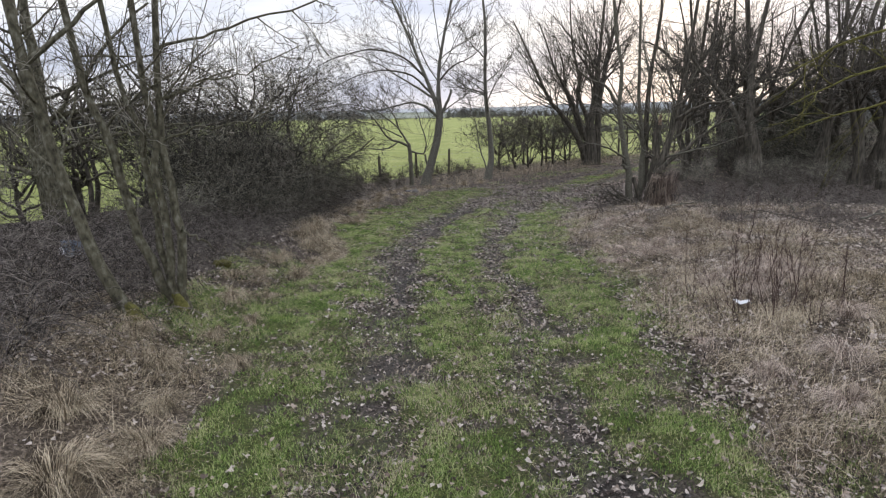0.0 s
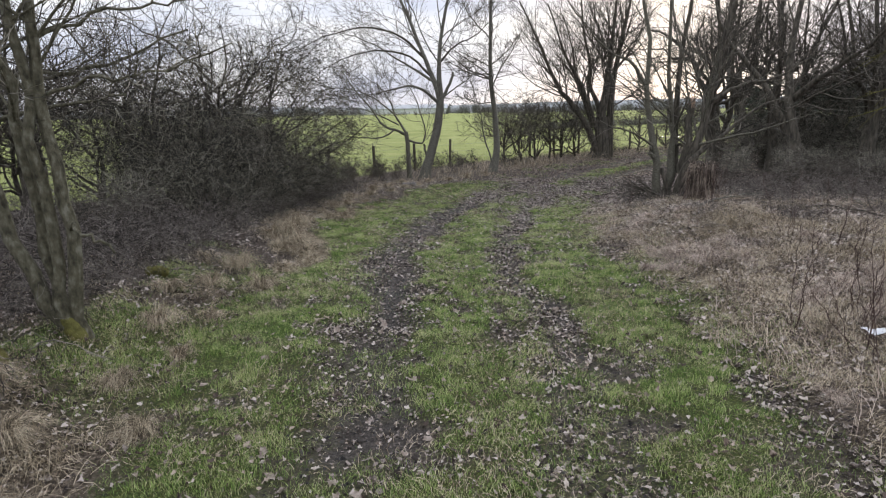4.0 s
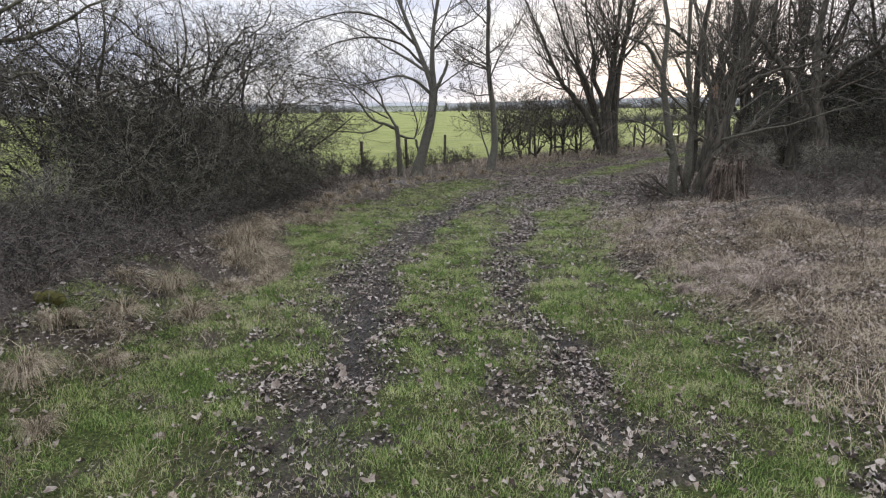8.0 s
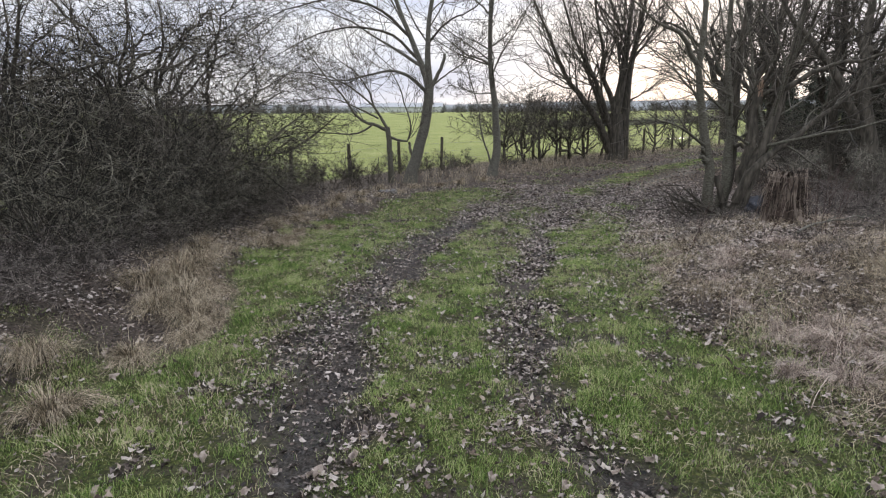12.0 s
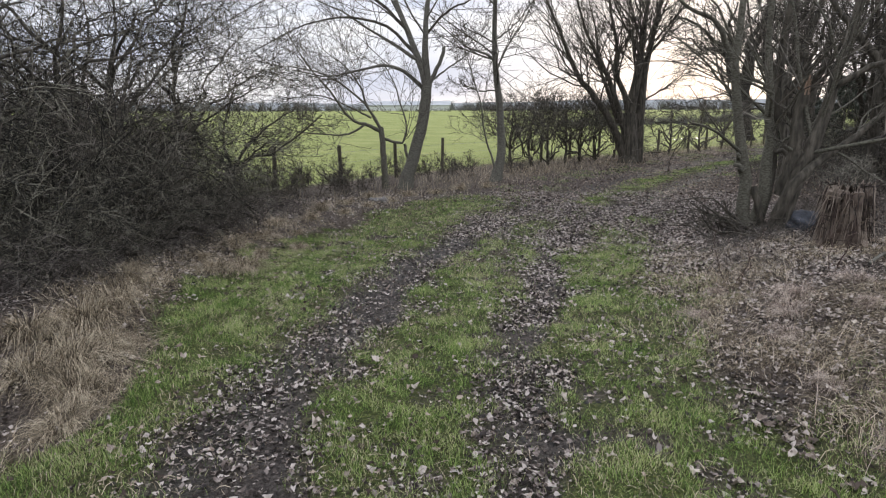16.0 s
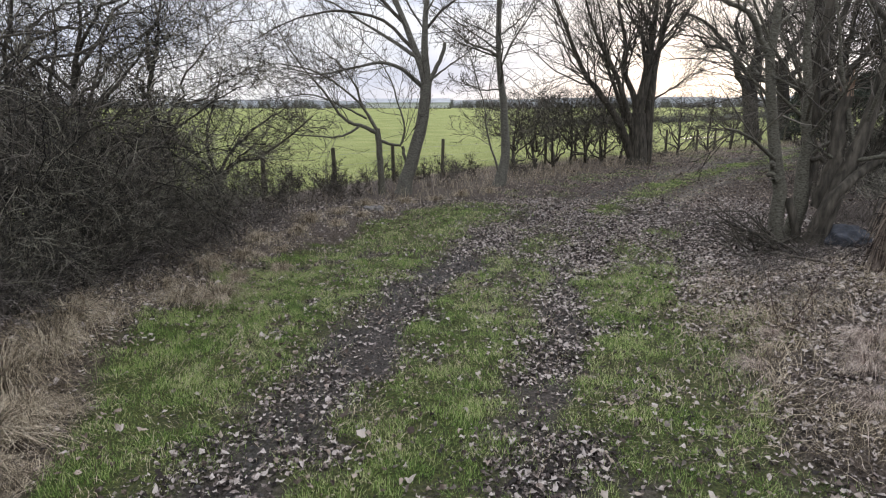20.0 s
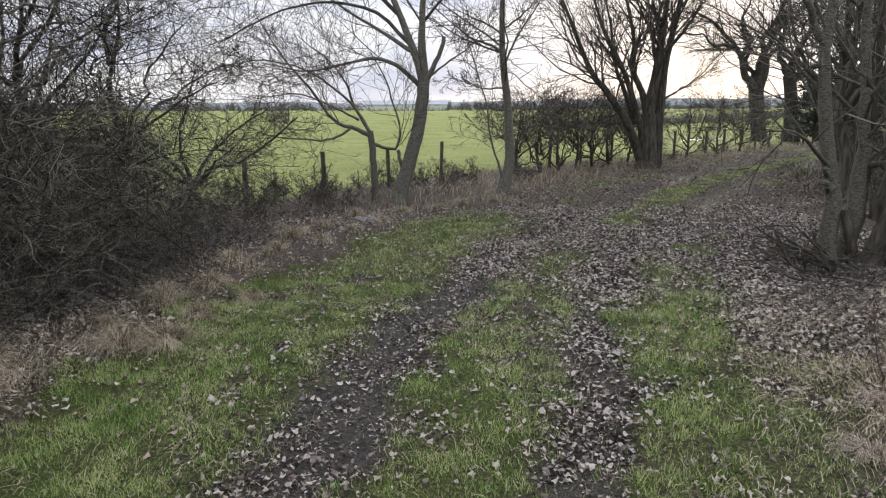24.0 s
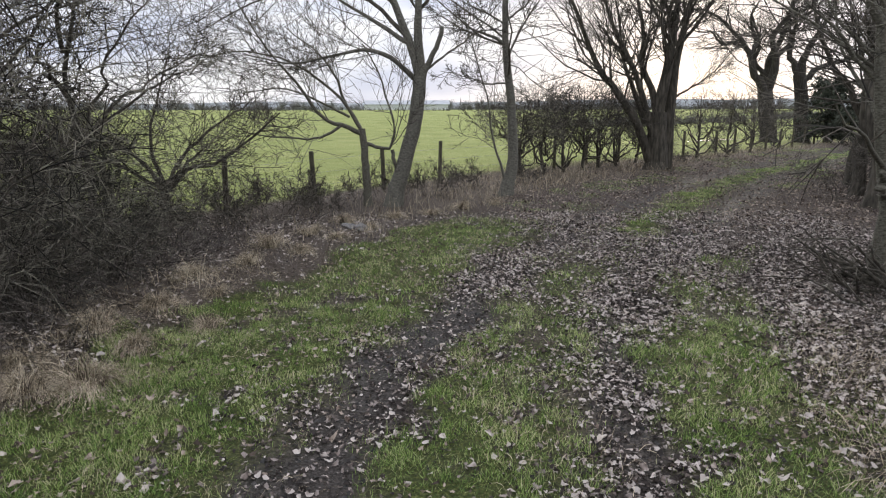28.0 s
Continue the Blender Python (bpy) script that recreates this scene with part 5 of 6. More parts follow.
SACK = material("dark_plastic", [(0.03, 0.033, 0.04), (0.09, 0.098, 0.115)], 9, rough=0.75, bump=0.5, bump_scale=20)
me.materials.append(SACK)
new("bag", me).parent = sack

# discarded basin and blue sheet in the undergrowth
basin = thing("plastic_basin", (-6.85, 10.3, 0.42), "discarded white plastic basin tipped up in the brambles", "basin")
a = np.linspace(0, 2 * np.pi, 33)[:-1]
prof = [(0.0, 0.02), (0.20, 0.02), (0.27, 0.12), (0.29, 0.13), (0.30, 0.11), (0.28, 0.10), (0.21, 0.0), (0.0, 0.0)]
v = np.concatenate([np.stack([r * np.cos(a), r * 0.75 * np.sin(a), np.full(32, h)], 1) for r, h in prof])
f = np.array([(i * 32 + k, i * 32 + (k + 1) % 32, (i + 1) * 32 + (k + 1) % 32, (i + 1) * 32 + k) for i in range(7) for k in range(32)])
part("bowl", (v * 0.75, f), PLASTIC, basin)
basin.matrix_world = pose(-5.85, 8.55, ground_z(-5.85, 8.55) + 0.14, 38, -6, 20)
rag = thing("plastic_sheet", (-5.8, 8.42, ground_z(-5.8, 8.42)), "crumpled blue-grey plastic sheet caught in the brambles", "plastic sheet")
u, w = np.meshgrid(np.linspace(-0.2, 0.2, 12), np.linspace(0, 0.4, 12))
fold = 0.14 * (mottle(u * 10, w * 10, 1.2, 4) - 0.5)
v = np.stack([u + fold * 0.4, fold + 0.12 * w, w - 0.04], -1).reshape(-1, 3)
ii = np.arange(144).reshape(12, 12)
f = np.stack([ii[:-1, :-1], ii[:-1, 1:], ii[1:, 1:], ii[1:, :-1]], -1).reshape(-1, 4)
part("sheet", (v, f), PLASTIC_BLUE, rag)


def mossy_log(x, y, long, turn):
    rng = np.random.default_rng(68)
    p, r = limb([(-long / 2, 0, 0.05), (0, 0.03, 0.07), (long / 2, 0, 0.05)], 0.06, 0.05, 14, rng, 0.008)
    r[0, 0], r[0, -1] = 0.01, 0.01
    ob = new("mossy_log", sheet("mossy_log", *tubes(p, r, 14), MOSS, True))
    ob.matrix_world = pose(x, y, ground_z(x, y), 0, 0, turn)
    return tagged(ob, "short fallen log covered in yellow-green moss", "log")


mossy_log(-3.25, 8.0, 0.3, -8)

scrap = thing("plastic_scrap", (3.93, 5.94, ground_z(3.93, 5.94)), "crumpled white plastic scrap caught in dry grass", "litter")
u, w = np.meshgrid(np.linspace(-0.09, 0.09, 9), np.linspace(-0.06, 0.06, 9))
fold = 0.09 * mottle(u * 20, w * 20, 1.0, 6)
ii = np.arange(81).reshape(9, 9)
part("film", (np.stack([u, w, fold + 0.06], -1).reshape(-1, 3), np.stack([ii[:-1, :-1], ii[:-1, 1:], ii[1:, 1:], ii[1:, :-1]], -1).reshape(-1, 4)), PLASTIC, scrap)

STONE = material("grey_stone", [(0.14, 0.135, 0.13), (0.28, 0.27, 0.26)], 12, rough=0.9, bump=0.5)
for k, (x, y, size) in enumerate([(-0.80, 19.9, 0.09), (-0.64, 19.8, 0.11), (-0.95, 20.1, 0.07), (-0.5, 20.0, 0.06)]):
    bm = bmesh.new()
    bmesh.ops.create_icosphere(bm, subdivisions=3, radius=size)
    for v in bm.verts:
        v.co = Vector((v.co.x * 1.2, v.co.y, v.co.z * 0.7)) + v.normal * size * 0.35 * noise.noise(v.co * 14 + Vector((k, 0, 0)))
    me = bpy.data.meshes.new("stone")
    bm.to_mesh(me)
    bm.free()
    me.materials.append(STONE)
    ob = new("stone", me)
    ob.matrix_world = pose(x, y, ground_z(x, y) + size * 0.25, 0, 0, 50 * k)
    tagged(ob, "small grey field stone in the grass", "stone", "stones")

for k, (x, y, long, turn) in enumerate([(6.3, 13.4, 1.8, 25), (7.6, 11.6, 1.5, 140), (8.9, 13.4, 2.2, 70), (5.2, 14.9, 1.4, 160), (9.8, 11.2, 1.7, 10), (4.9, 16.1, 1.6, 110), (-4.6, 10.4, 1.3, 30)]):
    rng = np.random.default_rng(330 + k)
    q, r = limb([(-long / 2, 0, 0.03), (-long / 6, 0.08, 0.1), (long / 5, -0.06, 0.16), (long / 2, 0.1, 0.1)], 0.022, 0.006, 12, rng, 0.015)
    s, sr = shoots(rng, q, r, 8, (0.2, 0.97), (0.2, 0.5), (25, 70), 6, 0.6, 0.15, 0.03, 0.005)
    w, wr = shoots(rng, s, sr, 4, (0.2, 0.97), (0.3, 0.6), (25, 70), 4, 0.6, 0.15, 0.0, 0.003)
    ob = new("fallen_branch", sheet("fallen_branch", *joined([tubes(q, r, 6), tubes(s, sr, 4), tubes(w, wr, 3)]), BARK_DARK if k % 2 else BARK_PALE, True))
    ob.matrix_world = pose(x, y, ground_z(x, y) + 0.01, 0, 0, turn)
    tagged(ob, "dead fallen branch lying in leaf litter", "branch", "fallen branches")

# dead weeds with upright stems on the bank
for k in range(20):
    rng = np.random.default_rng(300 + k)
    if k < 14:
        x, y = 4.15 + rng.normal() * 0.42, 5.9 + rng.normal() * 0.5
    else:
        x, y = 3.4 + rng.random() * 2.0, 8.5 + rng.random() * 5.0
    x = max(x, 3.0)
    top = thing("dead_weed", (x, y, ground_z(x, y)), "dead red-brown weed stems standing in dry grass", "weed", "dead weeds")
    tall = rng.uniform(0.55, 1.15)
    for j in range(3):
        d = rng.normal(size=2) * 0.2
        p, r = limb([(d[0] * 0.2, d[1] * 0.2, -0.03), (*(d * 0.7), tall * 0.5), (*d, tall * rng.uniform(0.8, 1.0))], 0.0042, 0.0018, 9, rng, 0.012)
        s, sr = shoots(rng, p, r, 9, (0.3, 0.97), (0.1, 0.3), (20, 50), 4, 0.6, 0.1, 0.03, 0.002)
        part("stem", joined([tubes(p, r, 5), tubes(s, sr, 3)]), STEM_RED, top)

# ---- grass, straw and leaves ----


COVER = {}
cover_x, cover_y = np.meshgrid(np.arange(-9, 30.01, 0.06), np.arange(0, 46.01, 0.06))
for key, value in land(cover_x, cover_y).items():
    COVER[key] = value.reshape(cover_x.shape)


def looked_up(x, y):
    """The lie of the land at many places, from the grid."""
    u, v = (x + 9) / 0.06, y / 0.06
    i, j = np.clip(u.astype(int), 0, cover_x.shape[1] - 2), np.clip(v.astype(int), 0, cover_x.shape[0] - 2)
    f, g = u - i, v - j
    return {k: (c[j, i] * (1 - f) + c[j, i + 1] * f) * (1 - g) + (c[j + 1, i] * (1 - f) + c[j + 1, i + 1] * f) * g for k, c in COVER.items()}


def strewn(rng, count, box, share, extra=None):
    """Random places in a box, kept by the share of a cover there."""
    x, y = rng.uniform(box[0], box[1], count), rng.uniform(box[2], box[3], count)
    g = looked_up(x, y)
    w = share(g, x, y)
    keep = rng.random(count) < w
    return x[keep], y[keep], g["z"][keep]


def blades(rng, x, y, z, tall, wide, droop, levels=3):
    """Curved grass blades, each a narrow tapering strip."""
    n = len(x)
    h = rng.uniform(*tall, n)
    a, b = rng.uniform(0, 2 * np.pi, n), rng.uniform(*droop, n)
    t = np.linspace(0, 1, levels)[None]
    out = h[:, None] * (np.sin(b)[:, None] * (0.35 * t + 0.65 * t**2))
    up = h[:, None] * (t * (1 - 0.45 * np.sin(b)[:, None] * t) * np.cos(b * 0.8)[:, None])
    mid = np.stack([x[:, None] + np.cos(a)[:, None] * out, y[:, None] + np.sin(a)[:, None] * out, z[:, None] + up - 0.01], -1)
    turn = a + np.pi / 2 + rng.normal(size=n) * 0.5
    side = np.stack([np.cos(turn), np.sin(turn), np.zeros(n)], -1)[:, None] * (rng.uniform(*wide, n)[:, None] * (1 - 0.8 * t))[..., None]
    v = np.stack([mid - side, mid + side], 2).reshape(-1, 3)
    i, j = np.meshgrid(np.arange(n), np.arange(levels - 1), indexing="ij")
    k = (i * levels + j) * 2
    return v, np.stack([k, k + 1, k + 3, k + 2], -1).reshape(-1, 4)


def strands(rng, x, y, z, long, wide, lift):
    """Dead blades that lie matted, combed one way in each patch."""
    n = len(x)
    a = 9.0 * mottle(x, y, 1.2, 31, 2) + rng.normal(size=n) * 0.75
    bend, size = rng.normal(size=n) * 0.9, rng.uniform(*long, n)
    rise = rng.uniform(*lift, n) * (0.4 + 1.2 * mottle(x, y, 0.5, 32, 2))
    line = [np.stack([x, y, z + rng.uniform(0, 0.03, n)], -1)]
    for k in range(1, 4):
        w = a + bend * k / 3
        q = line[-1] + np.stack([np.cos(w), np.sin(w), np.zeros(n)], -1) * (size / 3)[:, None]
        q[:, 2] = line[0][:, 2] + rise * (0, 0.8, 1.0, 0.35)[k]
        line.append(q)
    mid = np.stack(line, 1)
    turn = a + np.pi / 2
    side = np.stack([np.cos(turn), np.sin(turn), rng.normal(size=n) * 0.4], -1)[:, None] * (rng.uniform(*wide, n)[:, None] * np.array([[1.0, 0.9, 0.7, 0.2]]))[..., None]
    v = np.stack([mid - side, mid + side], 2).reshape(-1, 3)
    i, j = np.meshgrid(np.arange(n), np.arange(3), indexing="ij")
    k = (i * 4 + j) * 2
    return v, np.stack([k, k + 1, k + 3, k + 2], -1).reshape(-1, 4)


def stuff(name, vf, mat, label, category):
    return tagged(new(name, sheet(name, vf[0], vf[1], mat)), label, category, kind="stuff")


rng = np.random.default_rng(90)
near = lambda x, y: np.clip(1.15 - 0.035 * y, 0.3, 1.0)
def tufted(x, y):
    """Grass stands thicker and taller in small tufts."""
    return step(0.25, 0.6, mottle(x, y, 0.17, 12, 3))


turf = "short green grass on the verges and between the ruts"
for box, count, wide, levels in (((-3.4, 4.5, 0.8, 9.5), 560000, (0.0012, 0.0026), 3), ((-3.8, 4.5, 9.5, 16), 420000, (0.0014, 0.003), 2), ((-3.8, 24, 16, 44), 900000, (0.003, 0.006), 2)):
    p = strewn(rng, count, box, lambda g, x, y: g["green"] * (0.12 + 0.88 * tufted(x, y)))
    v, f = blades(rng, *p, (0.022, 0.062), wide, (0.4, 1.42), levels)
    v[:, 2] += np.repeat((0.25 + 1.1 * mottle(p[0], p[1], 0.3, 44, 2)) * tufted(p[0], p[1]), levels * 2) * np.tile(np.repeat(np.linspace(0, 0.03, levels), 2), len(p[0]))
    stuff("grass", (v, f), GRASS_GREEN, turf, "grass")
p = strewn(rng, 90000, (-3.6, 4.5, 0.8, 20), lambda g, x, y: g["green"] * step(0.48, 0.65, mottle(x, y, 0.35, 13, 2)))
stuff("grass", blades(rng, *p, (0.05, 0.13), (0.0012, 0.0026), (0.3, 1.4)), GRASS_GREEN, "longer tufts of green grass on the verges", "grass")
p = strewn(rng, 240000, (-3.4, 4.5, 0.8, 22), lambda g, x, y: (0.25 + 0.75 * g["green"]) * near(x, y) * (0.9 - 0.3 * step(6, 10, y)) * step(0.28, 0.62, mottle(x, y, 0.7, 14, 2)))
stuff("dry_grass", strands(rng, *p, (0.03, 0.11), (0.0008, 0.0018), (0.01, 0.05)), GRASS_DEAD, "dry straw-coloured blades among the green grass", "grass")
p = strewn(rng, 900000, (-8.5, 11, 0.5, 17), lambda g, x, y: g["straw"] * near(x, y) * (0.08 + 0.92 * step(0.3, 0.6, mottle(x, y, 0.5, 18, 3))) * (0.35 + 0.65 * step(7.5, 5, np.abs(g["s"]))))
stuff("dry_grass", strands(rng, *p, (0.06, 0.26), (0.0009, 0.002), (0.015, 0.10)), GRASS_DEAD, "matted dead grass beside the track", "grass")
for box, count, dead in (((-7.5, 2, 0.5, 17), 26000, GRASS_DEAD), ((2, 9, 0.5, 16), 44000, GRASS_MAUVE)):
    p = strewn(rng, count, box, lambda g, x, y: g["straw"] * near(x, y) * step(0.4, 0.62, mottle(x, y, 0.7, 15, 2)))
    stuff("dry_grass", blades(rng, *p, (0.12, 0.45), (0.0014, 0.003), (0.3, 1.4), 4), dead, "standing dead grass beside the track", "grass")
p = strewn(rng, 110000, (-9, 30, 16, 46), lambda g, x, y: g["straw"] * (y > 16) * step(0.3, 0.6, mottle(x, y, 0.8, 16, 2)))
stuff("dry_grass", blades(rng, *p, (0.15, 0.6), (0.002, 0.005), (0.2, 1.2), 4), GRASS_DEAD, "rough dead grass along the field fence", "grass")
p = strewn(rng, 60000, (-8, 12, 8, 40), lambda g, x, y: g["field"] * step(3.5, 0.4, g["beyond"]))
stuff("field_grass", blades(rng, *p, (0.06, 0.2), (0.003, 0.006), (0.2, 1.0)), GRASS_GREEN, "green grass at the edge of the field", "grass")

# tussocks
tuss_mesh = []
for k in range(8):
    r2 = np.random.default_rng(200 + k)
    locks, each = 34, 24
    n = locks * each
    lock_a, lock_d = r2.uniform(0, 2 * np.pi, locks), 0.11 * np.sqrt(r2.random(locks))
    a = np.repeat(lock_a, each) + r2.normal(size=n) * 0.22
    d = np.repeat(lock_d, each) + r2.normal(size=n) * 0.015
    sway = r2.normal(size=2) * 0.16
    t = np.linspace(0, 1, 5)[None]
    reach = (np.repeat(r2.uniform(0.14, 0.42, locks), each) * r2.uniform(0.75, 1.2, n))[:, None]
    high = (np.repeat(r2.uniform(0.12, 0.36, locks), each) * r2.uniform(0.8, 1.15, n))[:, None]
    bow = t * (2.4 - (np.repeat(r2.uniform(1.85, 2.6, locks), each) + r2.normal(size=n) * 0.15)[:, None] * t)
    mid = np.stack([(d * np.cos(a))[:, None] + (np.cos(a)[:, None] + sway[0]) * reach * t**1.3, (d * np.sin(a))[:, None] + (np.sin(a)[:, None] + sway[1]) * reach * t**1.3, high * bow], -1)
    mid[:, 1:-1] += r2.normal(size=(n, 3, 3)) * 0.014
    turn = a + np.pi / 2 + r2.normal(size=n) * 0.4
    half = np.stack([np.cos(turn), np.sin(turn), np.zeros(n)], -1)[:, None] * (r2.uniform(0.001, 0.0025, n)[:, None] * (1 - 0.75 * t))[..., None]
    v = np.stack([mid - half, mid + half], 2).reshape(-1, 3)
    i, j = np.meshgrid(np.arange(n), np.arange(4), indexing="ij")
    q = (i * 5 + j) * 2
    tuss_mesh.append(sheet("tussock", v, np.stack([q, q + 1, q + 3, q + 2], -1).reshape(-1, 4), GRASS_DEAD if k < 4 else GRASS_MAUVE))
spots = [(-2.0, 10.55, 1.0), (-2.3, 11.0, 1.15), (-2.55, 11.6, 1.1), (-2.2, 11.3, 0.9), (-2.6, 12.2, 1.15), (-2.8, 12.8, 1.0), (-2.75, 11.2, 1.0), (-2.45, 10.7, 1.0), (-1.85, 10.1, 0.7), (-2.15, 9.6, 0.7),
         (-2.21, 3.3, 0.95), (-2.55, 2.65, 1.1), (-2.4, 3.9, 0.8), (-2.05, 5.0, 0.55), (-2.9, 3.4, 1.0), (-2.7, 4.6, 0.9), (-3.1, 5.0, 0.8), (-2.5, 5.6, 0.7), (-2.3, 6.3, 0.5), (-2.75, 6.9, 0.8), (-2.4, 7.4, 0.6), (-3.0, 7.7, 0.8), (-2.2, 8.6, 0.8), (-2.68, 9.25, 0.9), (-2.75, 8.3, 0.8), (-3.1, 9.0, 0.8),
         (-2.95, 13.3, 0.7), (-2.2, 13.85, 0.85), (-1.88, 14.0, 0.9), (-2.5, 14.2, 0.7), (-1.9, 14.75, 0.6), (-2.3, 14.9, 0.8), (-1.5, 15.3, 0.6), (-2.1, 15.6, 0.7), (-1.7, 16.1, 0.55), (-2.2, 16.6, 0.8), (-1.7, 17.2, 0.7), (-1.2, 17.9, 0.6), (-1.7, 18.2, 0.8), (-0.9, 18.9, 0.6), (-1.4, 19.3, 0.8), (-0.5, 19.9, 0.7), (-1.0, 20.6, 0.9), (-0.2, 21.2, 0.8), (0.5, 21.6, 0.8), (1.2, 22.4, 0.8), (1.9, 22.9, 0.8),
         (3.05, 9.0, 0.6), (3.3, 8.75, 0.75), (3.5, 9.2, 0.8), (3.75, 8.8, 0.8), (3.7, 9.5, 0.75), (4.0, 9.1, 0.75), (4.15, 8.7, 0.6), (4.3, 9.5, 0.65), (3.3, 9.6, 0.6), (4.0, 6.9, 0.8), (4.4, 7.1, 0.9), (4.7, 6.6, 0.9), (4.3, 6.3, 0.8), (5.0, 7.2, 0.9), (5.3, 6.6, 0.9), (3.3, 4.2, 0.7), (3.6, 3.5, 0.8), (4.2, 4.5, 0.9), (3.1, 5.2, 0.5), (4.8, 5.3, 0.9), (3.2, 12.1, 0.5), (3.6, 12.6, 0.5), (4.4, 11.0, 0.5), (5.6, 9.6, 0.7), (6.3, 8.6, 0.8), (3.9, 11.8, 0.7), (4.2, 12.2, 0.7), (3.6, 11.3, 0.5), (4.5, 11.6, 0.6), (4.9, 12.4, 0.6), (3.4, 10.4, 0.5)]
r2 = np.random.default_rng(91)
for k, (x, y, size) in enumerate(spots):
    ob = new("grass_tussock", tuss_mesh[k % 4 + (4 if x > 2.5 else 0)])
    size *= r2.uniform(0.85, 1.1)
    ob.matrix_world = pose(x, y, ground_z(x, y) - 0.01, 0, 0, 77 * k) @ Matrix.Diagonal((size, size, size * r2.uniform(0.75, 1.05), 1))
    tagged(ob, "arching tussock of mauve-brown dead grass on the bank" if x > 2.5 else "arching tussock of pale dead grass", "tussock", "dead grass tussocks")


def leaf_shape(r2, n, size, k):
    """Curled lobed dead leaves with a crease along the middle, fans about the origin."""
    a = np.linspace(0, 2 * np.pi, k + 1)[:-1]
    a = a[None] + r2.normal(size=(n, k)) * 0.12
    lobe = np.where(np.arange(k) % 2, r2.uniform(0.6, 0.9, (n, 1)), 1.0)
    rim = (1 - 0.2 * np.cos(a)) * r2.uniform(0.75, 1.15, (n, k)) * lobe * size[:, None]
    curl, crease = r2.uniform(-6, 14, n)[:, None], r2.uniform(-0.4, 0.9, n)[:, None]
    x, y = rim * np.cos(a), rim * np.sin(a) * r2.uniform(0.45, 0.9, n)[:, None]
    z = curl * x * x + crease * np.abs(y) + r2.normal(size=(n, k)) * 0.26 * size[:, None]
    v = np.stack([np.concatenate([np.zeros((n, 1)), q], 1) for q in (x, y, z)], -1)
    base = np.arange(n)[:, None, None] * (k + 1)
    tri = np.stack([np.zeros(k, int), 1 + np.arange(k), 1 + (np.arange(k) + 1) % k], -1)[None]
    return v, (base + tri).reshape(-1, 3)


def leaves(r2, x, y, z, size, k=6, lift=0.02):
    n = len(x)
    v, f = leaf_shape(r2, n, size[0] + (size[1] - size[0]) * r2.random(n) ** 1.8, k)
    yaw, tip, ty = r2.uniform(0, 2 * np.pi, n), np.abs(r2.normal(size=n)) * 0.22, r2.uniform(0, 2 * np.pi, n)
    c, s = np.cos(yaw)[:, None], np.sin(yaw)[:, None]
    px, py, pz = v[..., 0] * c - v[..., 1] * s, v[..., 0] * s + v[..., 1] * c, v[..., 2]
    slope = np.cos(ty)[:, None] * px + np.sin(ty)[:, None] * py
    pz = pz + slope * np.tan(np.minimum(tip, 1.0))[:, None]
    pz = pz - pz.min(1, keepdims=True) * 0.7
    return np.stack([px + x[:, None], py + y[:, None], pz + z[:, None] + r2.uniform(0, lift, n)[:, None]], -1).reshape(-1, 3), f


rng = np.random.default_rng(92)


def drift(g, x, y):
    """How thickly the leaves lie: drifts in the ruts and on the bend, and all over the bank."""
    ruts = step(2.4, 1.6, np.abs(g["s"])) * (0.2 + 0.8 * step(0.36, 0.6, mottle(x, y, 0.5, 17, 3))) * (1 - 0.55 * np.clip(g["mud"], 0, 1) * (g["s"] < 0) * step(17, 13, y)) * (0.4 + 0.6 * step(3, 9, y))
    bank = step(1.8, 2.4, g["s"]) * step(13, 10, g["s"]) * (0.55 + 0.45 * step(0.35, 0.6, mottle(x, y, 0.8, 25, 3)))
    return np.clip(g["litter"] * np.maximum.reduce([ruts, bank, 0.16 + 0 * x]), 0, 1)


p = strewn(rng, 190000, (-3.4, 8, 0.8, 12.5), drift)
litter = stuff("leaf_litter", leaves(rng, *p, (0.010, 0.033), 8), LEAF_DEAD, "thick scatter of curled grey-brown dead leaves", "dead leaves")
p = strewn(rng, 200000, (-4, 8, 12.5, 22), drift)
stuff("leaf_litter", leaves(rng, *p, (0.012, 0.034), 7), LEAF_DEAD, "dense brown leaf litter over the bend of the track", "dead leaves")
p = strewn(rng, 330000, (-3.0, 6.5, 0.8, 21), lambda g, x, y: np.clip(drift(g, x, y) + 0.12 * g["mud"], 0, 1) * step(4.5, 2.6, np.abs(g["s"])))
stuff("leaf_litter", leaves(rng, *p, (0.010, 0.03), 5, 0.008), LEAF_WET, "sodden dark brown leaves trodden into the track", "dead leaves")
p = strewn(rng, 34000, (-7, -2, 4, 15), lambda g, x, y: 0.7 * step(-2.3, -3.0, g["s"]) * (1 - 0.8 * g["green"]) * step(0.3, 0.6, mottle(x, y, 0.8, 27, 3)))
stuff("leaf_litter", leaves(rng, *p, (0.012, 0.036), 6, 0.03), LEAF_DEAD, "dead leaves caught among the brambles", "dead leaves")
p = strewn(rng, 26000, (-3.6, 4, 0.6, 22), lambda g, x, y: (0.2 + g["green"]) * 0.7 * (0.15 + step(0.4, 0.65, mottle(x, y, 0.6, 19, 2))))
stuff("leaf_litter", leaves(rng, *p, (0.010, 0.034), 8, 0.04), LEAF_MID, "dead leaves lying in the green grass", "dead leaves")
p = strewn(rng, 60000, (2, 22, 20, 38), lambda g, x, y: g["litter"] * step(6, 3.5, np.abs(g["s"])))
stuff("leaf_litter", leaves(rng, *p, (0.02, 0.05), 4), LEAF_MID, "dead leaves under the trees on the bend", "dead leaves")
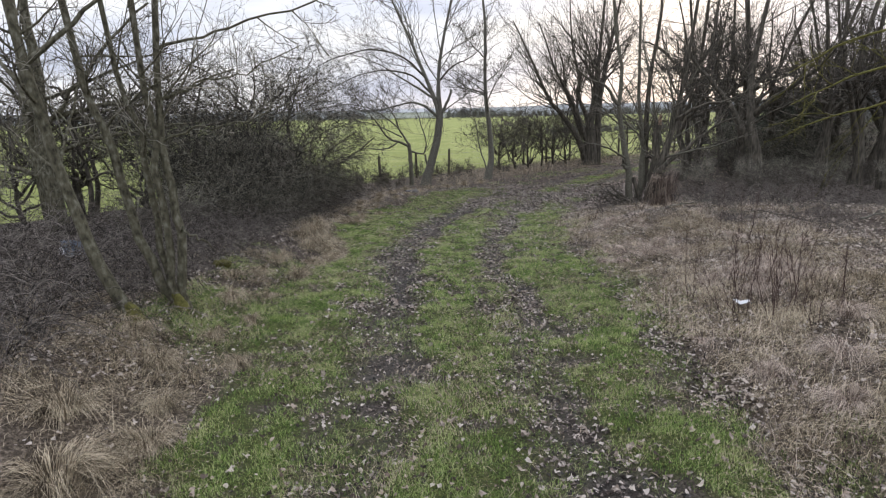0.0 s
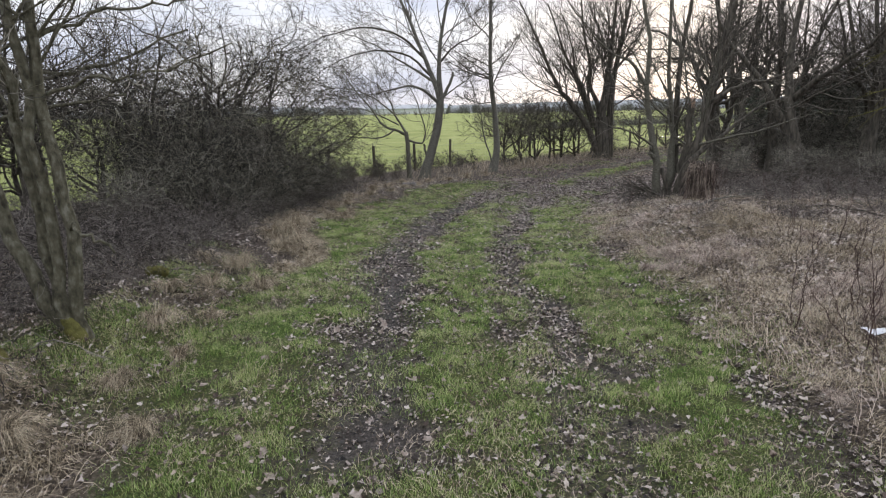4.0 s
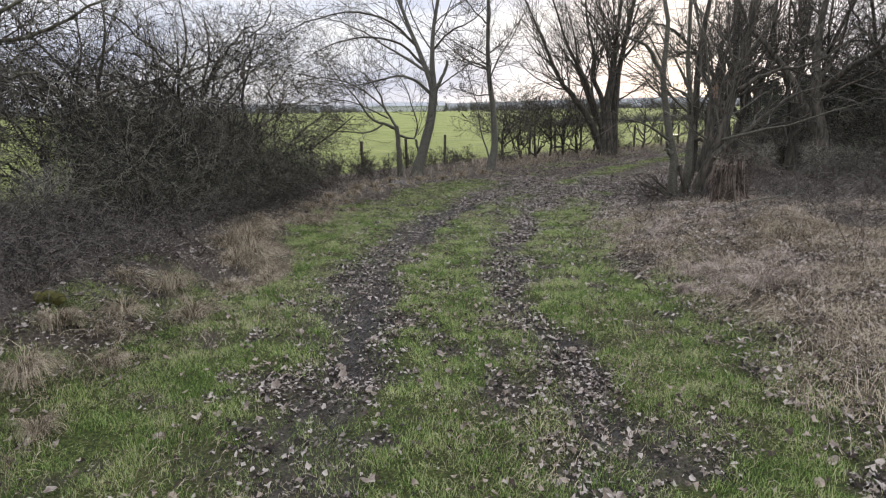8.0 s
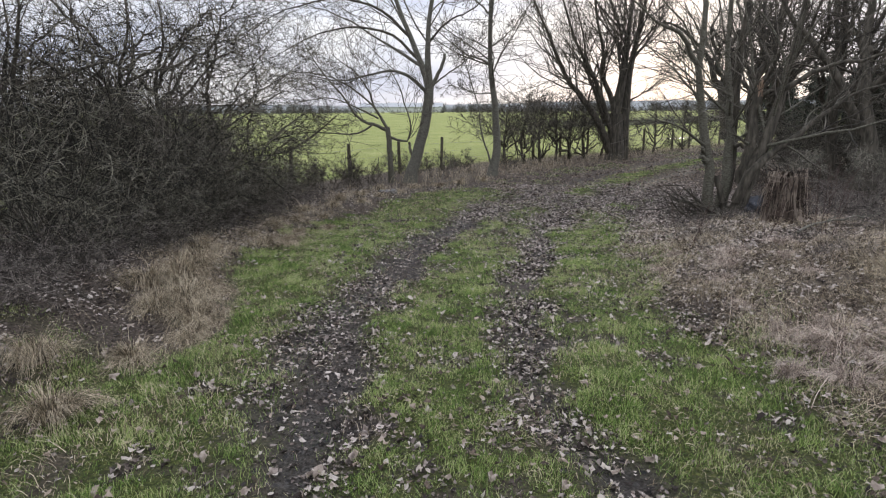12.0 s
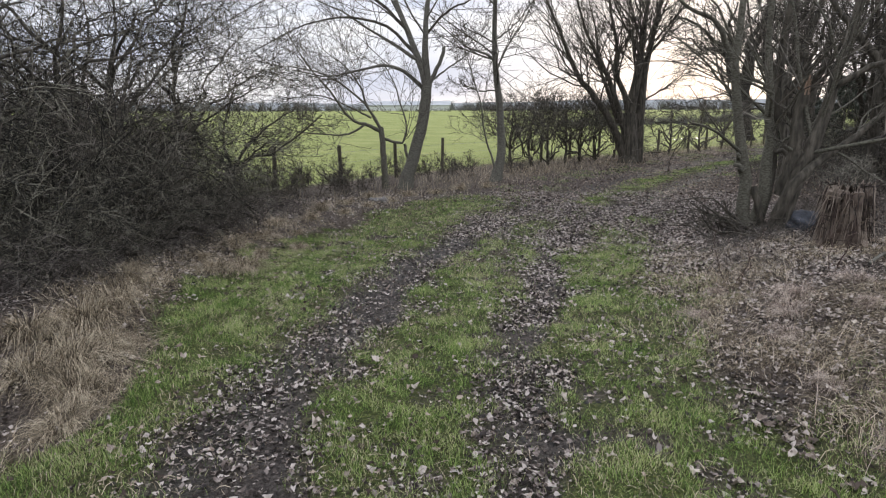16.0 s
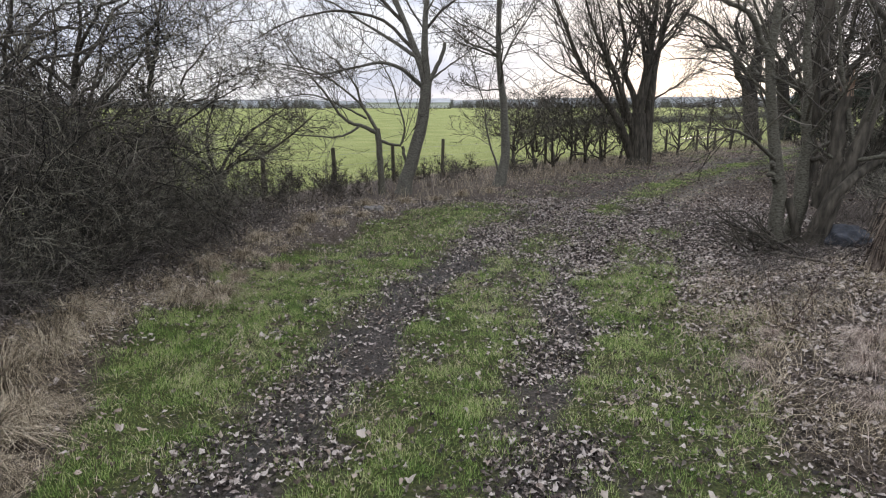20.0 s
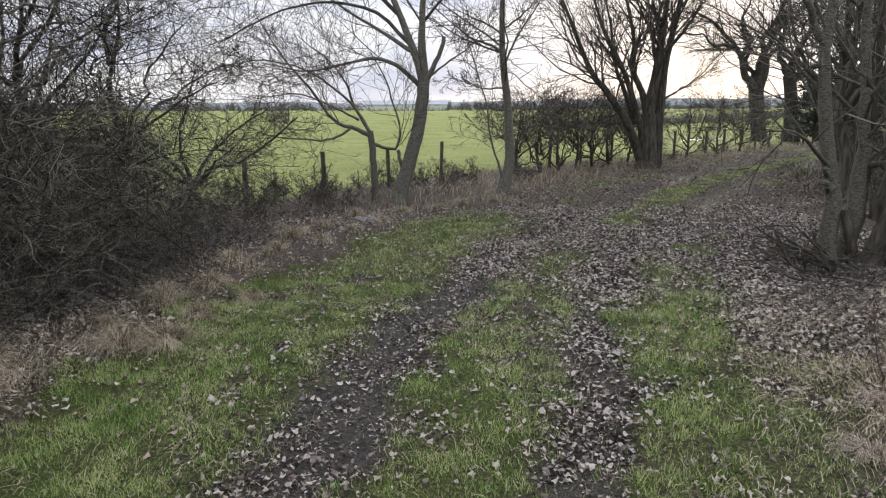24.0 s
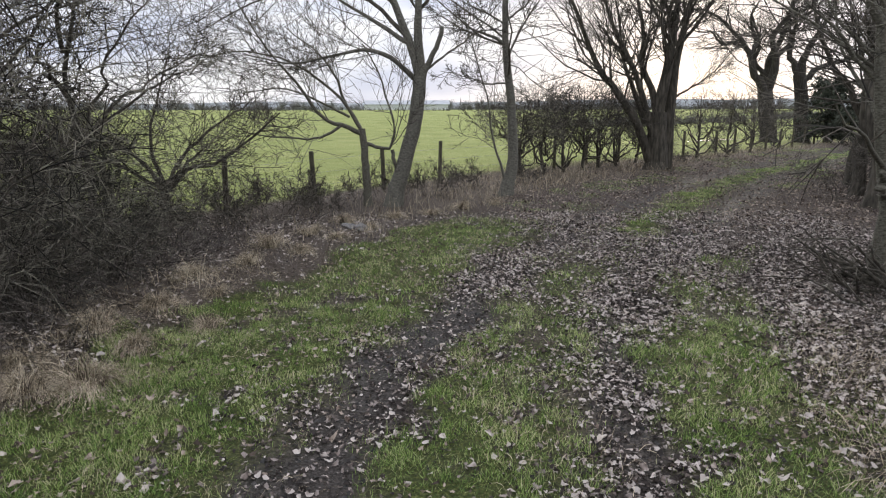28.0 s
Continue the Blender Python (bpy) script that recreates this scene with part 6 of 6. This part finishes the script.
p = strewn(rng, 13000, (-4, 8, 1, 22), lambda g, x, y: 0.08 + 0.8 * drift(g, x, y) * step(0.4, 0.6, mottle(x, y, 0.8, 23, 2)))
stuff("leaf_litter", leaves(rng, *p, (0.012, 0.044), 11, 0.04), LEAF_PALE, "bleached pale leaves scattered over the track", "dead leaves")
p = strewn(rng, 45000, (2.3, 11, 3, 18), lambda g, x, y: 0.75 * step(2.1, 2.6, g["s"]) * step(0.36, 0.6, mottle(x, y, 0.8, 25, 3)))
stuff("leaf_litter", leaves(rng, *p, (0.014, 0.042), 8, 0.07), LEAF_PALE, "drifts of pale dead leaves over the bank", "dead leaves")

MUD = material("wet_mud", [(0.013, 0.0125, 0.012), (0.036, 0.034, 0.032), (0.075, 0.07, 0.066)], 30, rough=0.5, bump=0.6, bump_scale=60, island=0.5)
x, y, z = strewn(rng, 60000, (-1.8, 2.6, 0.8, 19), lambda g, x, y: g["mud"] * near(x, y) * 0.8 * step(0.3, 0.55, mottle(x, y, 0.3, 24, 2)))
n = len(x)
size = 0.006 + 0.026 * rng.random(n) ** 3
ball = np.array([(1, 0, 0), (0.3, 0.95, 0), (-0.8, 0.6, 0), (-0.8, -0.6, 0), (0.3, -0.95, 0), (0, 0, 0.8)])
v = ball[None] * rng.uniform(0.5, 1.3, (n, 6, 3)) * size[:, None, None]
v += np.stack([x, y, z - 0.003], -1)[:, None]
f = np.array([(k, (k + 1) % 5, 5) for k in range(5)])[None] + 6 * np.arange(n)[:, None, None]
stuff("mud_clods", (v.reshape(-1, 3), f.reshape(-1, 3)), MUD, "dark wet crumbs of mud in the wheel ruts", "mud")

# the leaves that lie singly in the ruts
shapes = []
for k in range(8):
    v, f = leaf_shape(rng, 1, np.array([0.042]), 12)
    v = v[0].copy()
    v[:, 2] -= v[:, 2].min()
    shapes.append(sheet("leaf", v, f, LEAF_PALE))
x, y, z = strewn(rng, 5000, (-2.6, 3.4, 1.0, 13), lambda g, x, y: (0.1 + 0.5 * np.clip(g["litter"] + g["mud"], 0, 1)) * step(0.42, 0.62, mottle(x, y, 0.7, 22, 2)) * step(13, 3, y))
for k in range(min(290, len(x))):
    ob = new("leaf", shapes[k % 8])
    ob.parent = litter
    size = rng.uniform(0.6, 1.25)
    ob.matrix_world = pose(x[k], y[k], z[k] + 0.012, rng.normal() * 14, rng.normal() * 14, rng.uniform(0, 360)) @ Matrix.Scale(size, 4)
